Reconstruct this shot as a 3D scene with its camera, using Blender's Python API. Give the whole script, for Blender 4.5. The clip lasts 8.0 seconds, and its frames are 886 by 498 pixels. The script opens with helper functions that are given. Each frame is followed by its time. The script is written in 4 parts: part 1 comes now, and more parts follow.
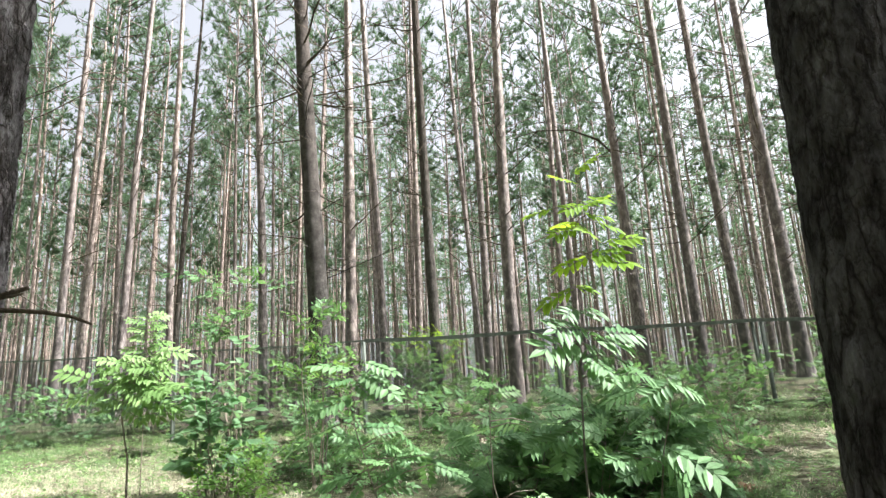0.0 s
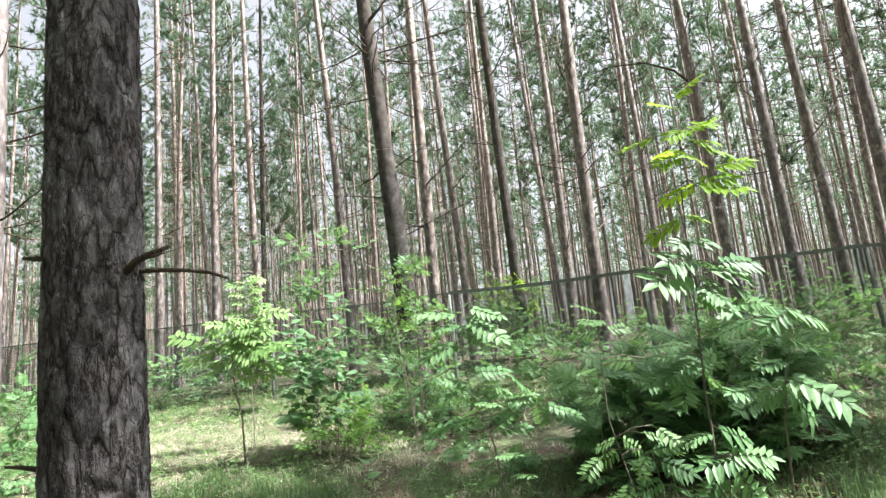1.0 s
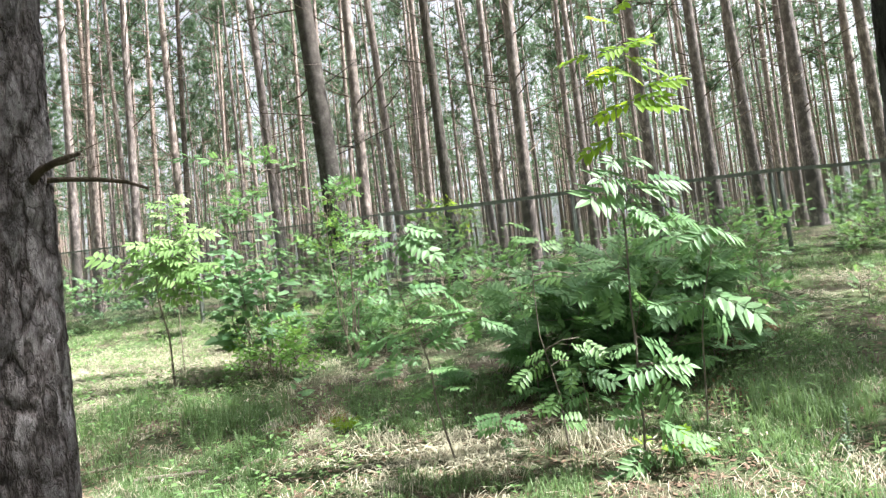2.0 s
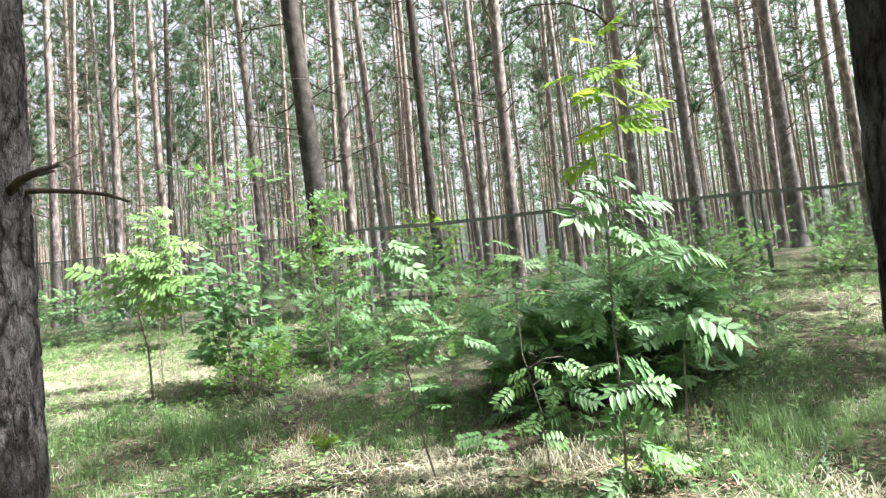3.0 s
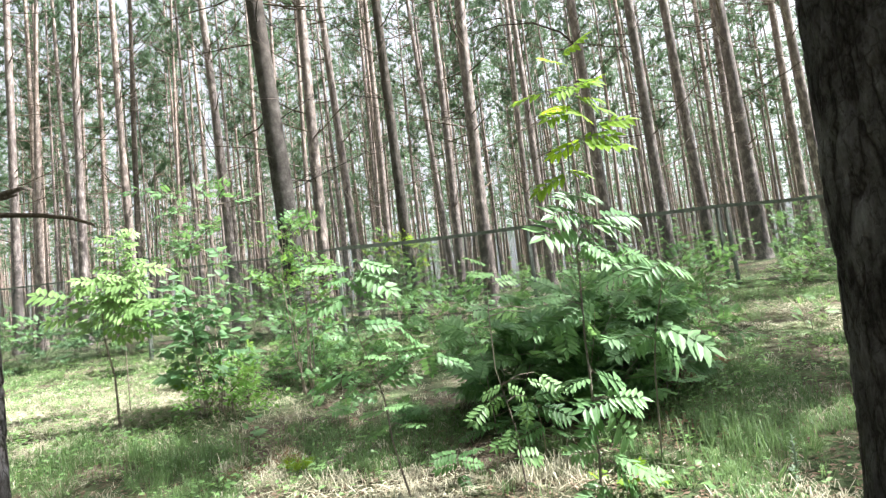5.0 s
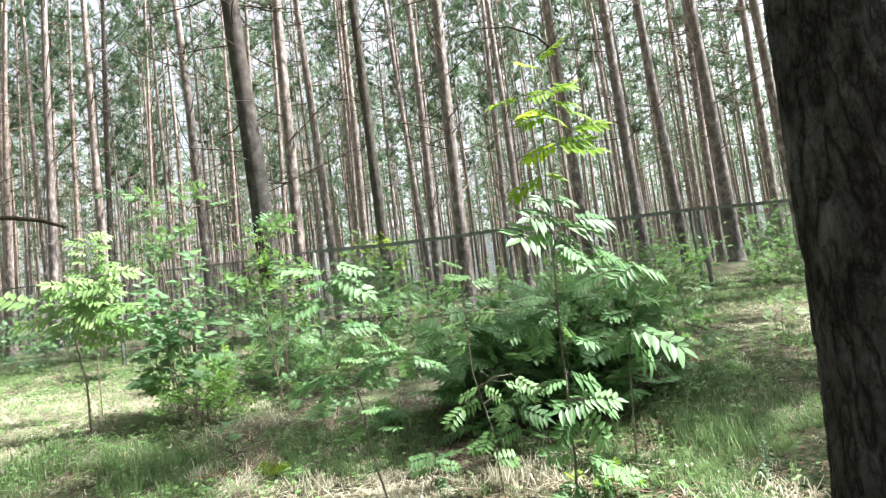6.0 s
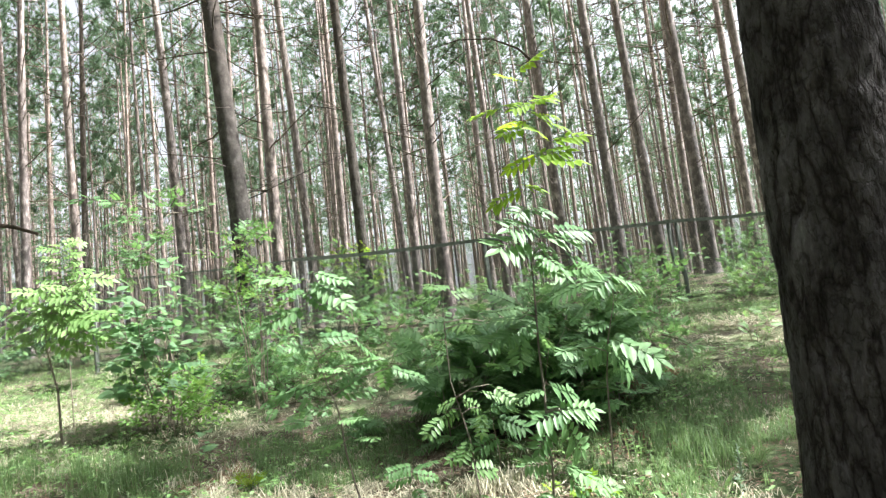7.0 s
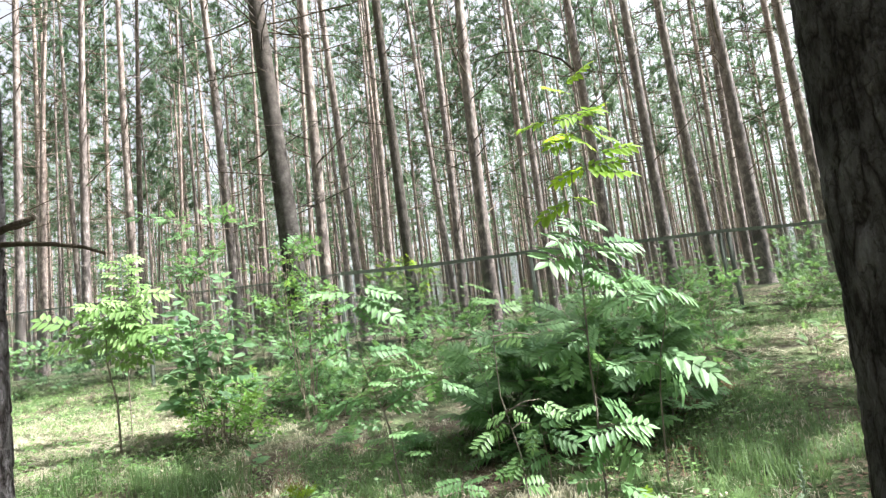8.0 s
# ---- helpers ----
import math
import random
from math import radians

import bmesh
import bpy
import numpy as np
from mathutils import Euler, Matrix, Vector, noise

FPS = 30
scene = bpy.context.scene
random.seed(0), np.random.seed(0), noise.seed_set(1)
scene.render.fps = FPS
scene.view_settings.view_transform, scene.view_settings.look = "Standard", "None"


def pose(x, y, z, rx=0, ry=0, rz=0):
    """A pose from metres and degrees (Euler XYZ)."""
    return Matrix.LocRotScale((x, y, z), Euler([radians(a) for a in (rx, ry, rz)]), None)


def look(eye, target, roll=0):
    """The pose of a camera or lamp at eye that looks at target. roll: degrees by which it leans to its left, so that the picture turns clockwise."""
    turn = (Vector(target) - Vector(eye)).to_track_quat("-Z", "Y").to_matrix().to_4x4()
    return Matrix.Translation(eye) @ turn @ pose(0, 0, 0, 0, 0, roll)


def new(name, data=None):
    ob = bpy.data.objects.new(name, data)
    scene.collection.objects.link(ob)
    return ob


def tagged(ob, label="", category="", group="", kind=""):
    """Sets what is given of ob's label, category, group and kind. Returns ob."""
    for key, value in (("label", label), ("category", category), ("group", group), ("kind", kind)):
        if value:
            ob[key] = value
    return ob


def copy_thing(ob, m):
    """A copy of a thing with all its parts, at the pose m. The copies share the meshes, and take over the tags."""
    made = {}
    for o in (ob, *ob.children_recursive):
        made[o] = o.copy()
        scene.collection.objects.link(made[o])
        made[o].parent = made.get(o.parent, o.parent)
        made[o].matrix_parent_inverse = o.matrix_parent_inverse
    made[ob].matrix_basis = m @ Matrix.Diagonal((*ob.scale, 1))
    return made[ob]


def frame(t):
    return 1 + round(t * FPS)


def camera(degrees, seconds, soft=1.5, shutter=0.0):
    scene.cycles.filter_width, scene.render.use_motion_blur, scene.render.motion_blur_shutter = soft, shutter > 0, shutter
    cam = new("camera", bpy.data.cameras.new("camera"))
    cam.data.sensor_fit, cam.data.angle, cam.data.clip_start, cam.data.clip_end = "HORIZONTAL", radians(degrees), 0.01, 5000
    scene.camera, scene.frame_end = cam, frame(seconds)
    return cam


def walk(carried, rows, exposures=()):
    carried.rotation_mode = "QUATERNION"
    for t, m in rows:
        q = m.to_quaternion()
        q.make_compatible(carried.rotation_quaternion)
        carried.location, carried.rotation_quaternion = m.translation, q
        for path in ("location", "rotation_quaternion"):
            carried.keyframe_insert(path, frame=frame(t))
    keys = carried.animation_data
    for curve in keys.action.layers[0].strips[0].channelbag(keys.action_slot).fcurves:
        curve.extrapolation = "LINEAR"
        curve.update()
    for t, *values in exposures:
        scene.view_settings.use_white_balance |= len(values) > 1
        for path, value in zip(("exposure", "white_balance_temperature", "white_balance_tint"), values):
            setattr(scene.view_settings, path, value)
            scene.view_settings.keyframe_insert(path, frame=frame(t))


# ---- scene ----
cam = camera(68.0, 8.0, soft=1.3)
# seconds, x, y, z, rx, ry, rz of the carried camera
EXPOSURES = [(0.0, 2.1, 6080, 11), (1.5, 2.19, 6080, 11), (3.0, 2.31, 6080, 11), (8.0, 2.3, 6080, 11)]
PATH = [
    (0, 0.1848, -0.0781, 1.5043, 104.978, 2.808, 1.972),
    (0.5, 0.1306, -0.0646, 1.4924, 102.835, 4.513, 5.897),
    (1, 0.0150, -0.0484, 1.4703, 101.453, 5.441, 8.804),
    (1.5, 0.0024, -0.0229, 1.4334, 96.031, 6.251, 2.818),
    (1.7, -0.0097, -0.0118, 1.4383, 94.103, 6.239, 2.740),
    (2.8, -0.0044, 0.0052, 1.4477, 95.133, 5.461, 2.445),
    (3, -0.0015, 0.0030, 1.4500, 95.420, 5.382, 1.463),
    (3.5, 0.0000, 0.0000, 1.4500, 96.178, 5.618, 0.607),
    (4, 0.0009, -0.0022, 1.4529, 96.742, 6.024, 0.400),
    (4.5, 0.0052, -0.0088, 1.4504, 96.801, 6.332, 0.020),
    (4.7, 0.0010, -0.0037, 1.4528, 96.762, 6.452, -0.321),
    (5.8, 0.0006, -0.0131, 1.4418, 96.671, 6.867, -2.361),
    (6, 0.0047, -0.0142, 1.4483, 96.752, 6.883, -2.800),
    (6.5, 0.0062, -0.0148, 1.4532, 97.072, 6.583, -3.832),
    (7, 0.0086, -0.0160, 1.4505, 97.361, 6.586, -4.587),
    (7.5, 0.0109, -0.0127, 1.4533, 97.752, 6.866, -4.954),
    (8, -0.0126, -0.0212, 1.4607, 98.877, 6.611, -0.676),
]
walk(cam, [(r[0], pose(*r[1:])) for r in PATH], exposures=EXPOSURES)


# ---------- world, sun ----------
SUN_TO = Vector((0.5588, -0.0195, 0.8290)).normalized()      # towards the sun
elevation = math.asin(SUN_TO.z)
azimuth = math.atan2(SUN_TO.x, SUN_TO.y)
world = bpy.data.worlds.new("sky")
scene.world = world
world.use_nodes = True
wn = world.node_tree
sky = wn.nodes.new("ShaderNodeTexSky")
sky.sky_type = "NISHITA"
sky.sun_disc = False
sky.sun_elevation = elevation
sky.sun_rotation = azimuth
sky.air_density, sky.dust_density, sky.ozone_density = 0.8, 6.0, 0.4
haze = wn.nodes.new("ShaderNodeHueSaturation")
haze.inputs["Saturation"].default_value, haze.inputs["Value"].default_value = 0.12, 1.75
wn.links.new(sky.outputs[0], haze.inputs["Color"])
wn.links.new(haze.outputs[0], wn.nodes["Background"].inputs[0])
wn.nodes["Background"].inputs[1].default_value = 0.05
sun = new("sun", bpy.data.lights.new("sun", "SUN"))
sun.data.energy, sun.data.angle, sun.data.color = 5.0, radians(0.55), (1.0, 0.955, 0.88)
sun.matrix_world = look(SUN_TO * 60, (0, 0, 0))


# ---------- materials ----------
def material(name, rough=0.8, spec=0.3):
    m = bpy.data.materials.new(name)
    m.use_nodes = True
    t = m.node_tree
    b = t.nodes["Principled BSDF"]
    b.inputs["Roughness"].default_value = rough
    b.inputs["Specular IOR Level"].default_value = spec
    return m, t, b


def ramp(t, source, stops):
    r = t.nodes.new("ShaderNodeValToRGB")
    r.color_ramp.elements[0].position, r.color_ramp.elements[0].color = stops[0][0], (*stops[0][1], 1)
    r.color_ramp.elements[1].position, r.color_ramp.elements[1].color = stops[-1][0], (*stops[-1][1], 1)
    for p, c in stops[1:-1]:
        e = r.color_ramp.elements.new(p)
        e.color = (*c, 1)
    t.links.new(source, r.inputs[0])
    return r.outputs[0]


def noise_tex(t, scale, detail=4.0, stretch=(1, 1, 1), rough=0.55):
    c = t.nodes.new("ShaderNodeTexCoord")
    mp = t.nodes.new("ShaderNodeMapping")
    mp.inputs["Scale"].default_value = stretch
    t.links.new(c.outputs["Object"], mp.inputs[0])
    n = t.nodes.new("ShaderNodeTexNoise")
    n.inputs["Scale"].default_value, n.inputs["Detail"].default_value, n.inputs["Roughness"].default_value = scale, detail, rough
    t.links.new(mp.outputs[0], n.inputs["Vector"])
    return n.outputs[0]


def blend(t, a, b, factor, kind="MIX"):
    m = t.nodes.new("ShaderNodeMix")
    m.data_type, m.blend_type = "RGBA", kind
    for value, socket in ((factor, m.inputs[0]), (a, m.inputs[6]), (b, m.inputs[7])):
        if isinstance(value, (int, float)):
            socket.default_value = value
        elif isinstance(value, tuple):
            socket.default_value = (*value, 1)
        else:
            t.links.new(value, socket)
    return m.outputs[2]


def bump(t, b, height, strength, distance):
    n = t.nodes.new("ShaderNodeBump")
    n.inputs["Strength"].default_value, n.inputs["Distance"].default_value = strength, distance
    t.links.new(height, n.inputs["Height"])
    t.links.new(n.outputs[0], b.inputs["Normal"])


def bark_material(name, low_stops, high_stops=None, fine=60.0, relief=0.9, rough=0.9, spec=0.15):
    m, t, b = material(name, rough, spec)
    streak = noise_tex(t, 13, 8, (1, 1, 0.42), 0.72)
    colour = ramp(t, streak, low_stops)
    if high_stops:
        upper = ramp(t, noise_tex(t, 11, 8, (1, 1, 0.5), 0.72), high_stops)
        c = t.nodes.new("ShaderNodeTexCoord")
        s = t.nodes.new("ShaderNodeSeparateXYZ")
        t.links.new(c.outputs["Object"], s.inputs[0])
        wob = t.nodes.new("ShaderNodeMath")
        wob.operation = "MULTIPLY_ADD"
        wob.inputs[1].default_value = 3.0
        t.links.new(noise_tex(t, 2.5, 3, (1, 1, 0.5)), wob.inputs[0])
        t.links.new(s.outputs[2], wob.inputs[2])
        r = t.nodes.new("ShaderNodeMapRange")
        r.inputs["From Min"].default_value, r.inputs["From Max"].default_value = 3.0, 10.0
        t.links.new(wob.outputs[0], r.inputs[0])
        colour = blend(t, colour, upper, r.outputs[0])
    tone = t.nodes.new("ShaderNodeObjectInfo")
    vary = ramp(t, tone.outputs["Random"], ((0.0, (0.78, 0.78, 0.8)), (1.0, (1.2, 1.15, 1.1))))
    colour = blend(t, colour, vary, 1.0, "MULTIPLY")
    t.links.new(colour, b.inputs["Base Color"])
    bump(t, b, noise_tex(t, fine, 6, (1, 1, 0.45), 0.75), relief, 0.03)
    return m


BARK_PINE = bark_material("pine_bark", ((0.32, (0.038, 0.031, 0.029)), (0.48, (0.098, 0.081, 0.075)), (0.66, (0.37, 0.325, 0.3))),
                          ((0.3, (0.095, 0.069, 0.055)), (0.5, (0.18, 0.133, 0.109)), (0.68, (0.52, 0.44, 0.385))), 30.0, 0.45, 0.5, 0.55)


def plated_bark(name, tone_scale=1.0, wide=14.0, tall=0.16, flakes=20.0):
    """Old pine bark: flaky plates of uneven tone, parted by long meandering furrows."""
    m, t, b = material(name, 0.9, 0.18)

    def away(socket):
        n = t.nodes.new("ShaderNodeMath")
        n.operation = "SUBTRACT"
        n.inputs[1].default_value = 0.5
        t.links.new(socket, n.inputs[0])
        q = t.nodes.new("ShaderNodeMath")
        q.operation = "ABSOLUTE"
        t.links.new(n.outputs[0], q.inputs[0])
        return q.outputs[0]

    def plus(a, k, c2, add=0.0):
        n = t.nodes.new("ShaderNodeMath")
        n.operation = "MULTIPLY_ADD"
        n.inputs[1].default_value = k
        t.links.new(a, n.inputs[0])
        if c2 is None:
            n.inputs[2].default_value = add
        else:
            t.links.new(c2, n.inputs[2])
        return n.outputs[0]

    def grey(socket):
        n = t.nodes.new("ShaderNodeSeparateColor")
        t.links.new(socket, n.inputs[0])
        return n.outputs[0]

    fine = noise_tex(t, 75, 8, (1, 1, 0.35), 0.75)
    flake = noise_tex(t, flakes, 8, (1, 1, 0.4), 0.66)
    broad = noise_tex(t, 4, 4, (1, 1, 0.5), 0.55)
    long_gap = away(noise_tex(t, wide, 5, (1, 1, tall), 0.5))
    short_gap = away(noise_tex(t, wide * 1.6, 6, (1, 1, 0.62), 0.55))
    tone = plus(flake, 0.85, plus(fine, 0.5, plus(broad, 0.5, None, -0.42)))
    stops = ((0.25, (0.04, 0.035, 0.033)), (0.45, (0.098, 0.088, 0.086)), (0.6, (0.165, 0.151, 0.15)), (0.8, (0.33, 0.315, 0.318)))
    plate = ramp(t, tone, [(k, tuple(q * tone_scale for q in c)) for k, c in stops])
    furrow = ramp(t, long_gap, ((0.0, (0.28, 0.25, 0.23)), (0.035, (0.7, 0.66, 0.64)), (0.08, (1, 1, 1))))
    cross = ramp(t, short_gap, ((0.0, (0.5, 0.47, 0.45)), (0.03, (1, 1, 1))))
    t.links.new(blend(t, blend(t, plate, furrow, 1.0, "MULTIPLY"), cross, 0.8, "MULTIPLY"), b.inputs["Base Color"])
    deep = ramp(t, long_gap, ((0.0, (0, 0, 0)), (0.05, (0.7, 0.7, 0.7)), (0.14, (1, 1, 1))))
    lip = ramp(t, short_gap, ((0.0, (0, 0, 0)), (0.04, (1, 1, 1))))
    step = ramp(t, flake, ((0.40, (0, 0, 0)), (0.46, (0.5, 0.5, 0.5)), (0.53, (0.55, 0.55, 0.55)), (0.57, (1, 1, 1))))
    bump(t, b, plus(grey(deep), 1.0, plus(grey(lip), 0.35, plus(grey(step), 0.6, plus(fine, 0.5, None)))), 1.0, 0.02)
    return m


BARK_OLD = plated_bark("old_pine_bark", 1.15, 15.0, 0.34)
# Darkened copy for the right trunk: shade put into the colour, coarser plates
BARK_FURROWED_SHADED = plated_bark("shaded_furrowed_pine_bark", 0.62, 11.0, 0.3, 10.0)
# Grey bark, darkened because the shade on these trunks is in the colour
BARK_DARK_SHADED = bark_material("dark_shaded_pine_bark", ((0.32, (0.025, 0.023, 0.02)), (0.5, (0.075, 0.07, 0.062)), (0.7, (0.16, 0.15, 0.138))), ((0.3, (0.05, 0.042, 0.036)), (0.55, (0.11, 0.09, 0.075)), (0.75, (0.2, 0.17, 0.15))), 30.0)
BARK_TWIG = bark_material("twig_bark", ((0.3, (0.05, 0.04, 0.03)), (0.7, (0.15, 0.12, 0.09))), None, 80.0)
BARK_STEM = bark_material("sapling_bark", ((0.3, (0.13, 0.11, 0.085)), (0.7, (0.34, 0.3, 0.25))), None, 120.0)


def leaf_material(name, dark, light, glow, through_share=0.45, rough=0.48, spec=0.3):
    """A leaf: glossy top, light that passes through the blade."""
    m, t, b = material(name, rough, spec)
    tone = t.nodes.new("ShaderNodeObjectInfo")
    isle = t.nodes.new("ShaderNodeNewGeometry")
    add = t.nodes.new("ShaderNodeMath")
    add.operation = "MULTIPLY_ADD"
    add.inputs[1].default_value = 0.45
    t.links.new(isle.outputs["Random Per Island"], add.inputs[0])
    half = t.nodes.new("ShaderNodeMath")
    half.operation = "MULTIPLY"
    half.inputs[1].default_value = 0.55
    t.links.new(tone.outputs["Random"], half.inputs[0])
    t.links.new(half.outputs[0], add.inputs[2])
    colour = ramp(t, add.outputs[0], ((0.0, dark), (1.0, light)))
    grain = ramp(t, noise_tex(t, 12, 3), ((0.3, (0.8, 0.8, 0.8)), (0.7, (1.15, 1.15, 1.15))))
    colour = blend(t, colour, grain, 1.0, "MULTIPLY")
    t.links.new(colour, b.inputs["Base Color"])
    tr = t.nodes.new("ShaderNodeBsdfTranslucent")
    t.links.new(blend(t, colour, glow, 0.6), tr.inputs[0])
    mix = t.nodes.new("ShaderNodeMixShader")
    mix.inputs[0].default_value = through_share
    t.links.new(b.outputs[0], mix.inputs[1])
    t.links.new(tr.outputs[0], mix.inputs[2])
    t.links.new(mix.outputs[0], t.nodes["Material Output"].inputs[0])
    return m


LEAF_ROWAN = leaf_material("rowan_leaf", (0.042, 0.115, 0.04), (0.185, 0.32, 0.135), (0.25, 0.44, 0.11), 0.38, 0.47, 0.22)
# Yellow-green of young leaves, with sunlight passing through put into the colour
LEAF_YOUNG_LIT = leaf_material("young_lit_rowan_leaf", (0.12, 0.23, 0.02), (0.21, 0.34, 0.035), (0.46, 0.62, 0.04), 0.55, 0.55, 0.15)
# Yellowish rowan leaf, lightened so that sunshine is in its colour
LEAF_SUNLIT = leaf_material("sunlit_rowan_leaf", (0.105, 0.205, 0.06), (0.25, 0.38, 0.14), (0.34, 0.52, 0.13), 0.45, 0.48, 0.3)
LEAF_FRESH = leaf_material("fresh_leaf", (0.075, 0.17, 0.035), (0.17, 0.31, 0.08), (0.3, 0.48, 0.08), 0.45)
LEAF_BROAD = leaf_material("broad_leaf", (0.075, 0.165, 0.075), (0.23, 0.37, 0.19), (0.26, 0.45, 0.15), 0.48)
LEAF_SHRUB = leaf_material("shrub_leaf", (0.06, 0.135, 0.045), (0.19, 0.32, 0.12), (0.28, 0.46, 0.11), 0.46)
NEEDLE = leaf_material("pine_needle", (0.05, 0.094, 0.05), (0.13, 0.2, 0.112), (0.16, 0.24, 0.12), 0.42, 0.6)
GRASS = leaf_material("grass_blade", (0.05, 0.098, 0.036), (0.155, 0.235, 0.095), (0.2, 0.32, 0.1), 0.4, 0.55)
GRASS_DRY = leaf_material("dry_grass", (0.2, 0.18, 0.12), (0.68, 0.65, 0.5), (0.5, 0.48, 0.33), 0.3, 0.7)
LITTER = leaf_material("litter_piece", (0.07, 0.045, 0.03), (0.26, 0.18, 0.12), (0.2, 0.13, 0.07), 0.1, 0.8)

m, t, b = material("forest_floor", 0.95, 0.1)
FLOOR = m
soil = ramp(t, noise_tex(t, 14, 8, (1, 1, 1), 0.7), ((0.3, (0.06, 0.044, 0.034)), (0.5, (0.115, 0.088, 0.068)), (0.7, (0.3, 0.25, 0.2))))
moss = ramp(t, noise_tex(t, 25, 6), ((0.3, (0.045, 0.068, 0.03)), (0.7, (0.12, 0.165, 0.075))))
patch = ramp(t, noise_tex(t, 0.9, 5, (1, 1, 1), 0.65), ((0.36, (0, 0, 0)), (0.56, (1, 1, 1))))
blotch = ramp(t, noise_tex(t, 3.2, 6, (1, 1, 1), 0.7), ((0.34, (0.45, 0.42, 0.4)), (0.5, (1, 1, 1)), (0.66, (1.25, 1.22, 1.2))))
t.links.new(blend(t, blend(t, soil, moss, patch), blotch, 1.0, "MULTIPLY"), b.inputs["Base Color"])
bump(t, b, noise_tex(t, 40, 8, (1, 1, 1), 0.75), 0.9, 0.03)

m, t, b = material("fence_paint", 0.8, 0.2)
FENCE = m
t.links.new(ramp(t, noise_tex(t, 20, 5), ((0.35, (0.09, 0.104, 0.088)), (0.7, (0.16, 0.175, 0.15)))), b.inputs["Base Color"])
m, t, b = material("fence_wire", 0.7, 0.15)
WIRE = m
t.links.new(ramp(t, noise_tex(t, 6, 4), ((0.35, (0.008, 0.013, 0.01)), (0.7, (0.02, 0.028, 0.022)))), b.inputs["Base Color"])


# ---------- mesh helpers ----------
class Build:
    """Collects vertices and faces of one mesh."""

    def __init__(self):
        self.v, self.f, self.mi = [], [], []

    def face(self, points, slot=0):
        k = len(self.v)
        self.v.extend(points)
        self.f.append(tuple(range(k, k + len(points))))
        self.mi.append(slot)

    def tube(self, points, radii, sides=6, slot=0, cap=True):
        pts = [Vector(p) for p in points]
        k = len(self.v)
        for i, p in enumerate(pts):
            along = (pts[min(i + 1, len(pts) - 1)] - pts[max(i - 1, 0)]).normalized()
            ref = Vector((1, 0, 0)) if abs(along.x) < 0.8 else Vector((0, 1, 0))
            u = along.cross(ref).normalized()
            w = along.cross(u)
            for s in range(sides):
                a = 2 * math.pi * s / sides
                self.v.append(p + (u * math.cos(a) + w * math.sin(a)) * radii[i])
        for i in range(len(pts) - 1):
            for s in range(sides):
                a, c = k + i * sides + s, k + i * sides + (s + 1) % sides
                self.f.append((a, c, c + sides, a + sides))
                self.mi.append(slot)
        if cap:
            self.f.append(tuple(range(len(self.v) - sides, len(self.v))))
            self.mi.append(slot)

    def mesh(self, name, *mats, smooth=True):
        me = bpy.data.meshes.new(name)
        me.from_pydata([tuple(p) for p in self.v], [], self.f)
        for mt in mats:
            me.materials.append(mt)
        me.polygons.foreach_set("use_smooth", [smooth] * len(self.f))
        if len(mats) > 1:
            me.polygons.foreach_set("material_index", self.mi)
        me.update()
        return me


def part(name, mesh, parent, m=None, label=""):
    ob = new(name, mesh)
    ob.parent = parent
    if m is not None:
        ob.matrix_basis = m
    return tagged(ob, label)


def thing(name, at, label, category, group="", kind=""):
    ob = new(name)
    ob.location = at
    ob.empty_display_size = 0.2
    return tagged(ob, label, category, group, kind)


def ground_z(x, y):
    if y < 0:
        s = 0.05 * y
    elif y < 13:
        s = 0.14 * y
    else:
        s = 1.82 + 0.045 * (y - 13)
    s += 0.03 * min(max(x, 0), 12) * min(1, max(0, (y - 3) / 5))
    near = max(0, 1 - abs(y) / 60)
    return s + near * (0.05 * noise.noise((x * 0.55, y * 0.55, 3.1)) + 0.02 * noise.noise((x * 2.3, y * 2.3, 7.7)))


def spaced(steps):
    out = [0.0]
    for count, d in steps:
        for _ in range(count):
            out.append(out[-1] + d)
    return out


# ---------- ground ----------
right_side = spaced(((70, 0.09), (40, 0.4), (20, 2.0), (20, 12.0)))
xs = [-q for q in right_side[:0:-1]] + right_side
ys = [-q for q in spaced(((10, 0.3), (12, 1.5), (14, 20.0)))[:0:-1]] + spaced(((130, 0.09), (60, 0.4), (20, 3.0), (20, 12.0)))
gv = [(x, y, ground_z(x, y)) for y in ys for x in xs]
nx = len(xs)
gf = [(j * nx + i, j * nx + i + 1, (j + 1) * nx + i + 1, (j + 1) * nx + i) for j in range(len(ys) - 1) for i in range(nx - 1)]
gm = bpy.data.meshes.new("ground")
gm.from_pydata(gv, [], gf)
gm.materials.append(FLOOR)
gm.polygons.foreach_set("use_smooth", [True] * len(gf))
tagged(new("ground", gm), "sloping forest floor of moss, needles and dry grass", "ground", "", "structure")


# ---------- pines ----------
def trunk_line(rng, height, bend):
    """Centre line of a trunk with slow bends."""
    px, py = rng.uniform(0, 6.3), rng.uniform(0, 6.3)
    out = []
    n = 22
    for i in range(n + 1):
        z = height * i / n
        out.append(Vector((bend * (math.sin(z * 0.33 + px) - math.sin(px)), bend * (math.sin(z * 0.27 + py) - math.sin(py)), z)))
    return out


def on_line(line, z):
    for a, c in zip(line, line[1:]):
        if z <= c.z:
            return a.lerp(c, (z - a.z) / (c.z - a.z))
    return line[-1].copy()


def trunk_radius(z, height, r):
    flare = 1 + 0.45 * math.exp(-z / 0.25)
    return r * flare * (0.12 + 0.88 * (1 - z / height) ** 0.8)


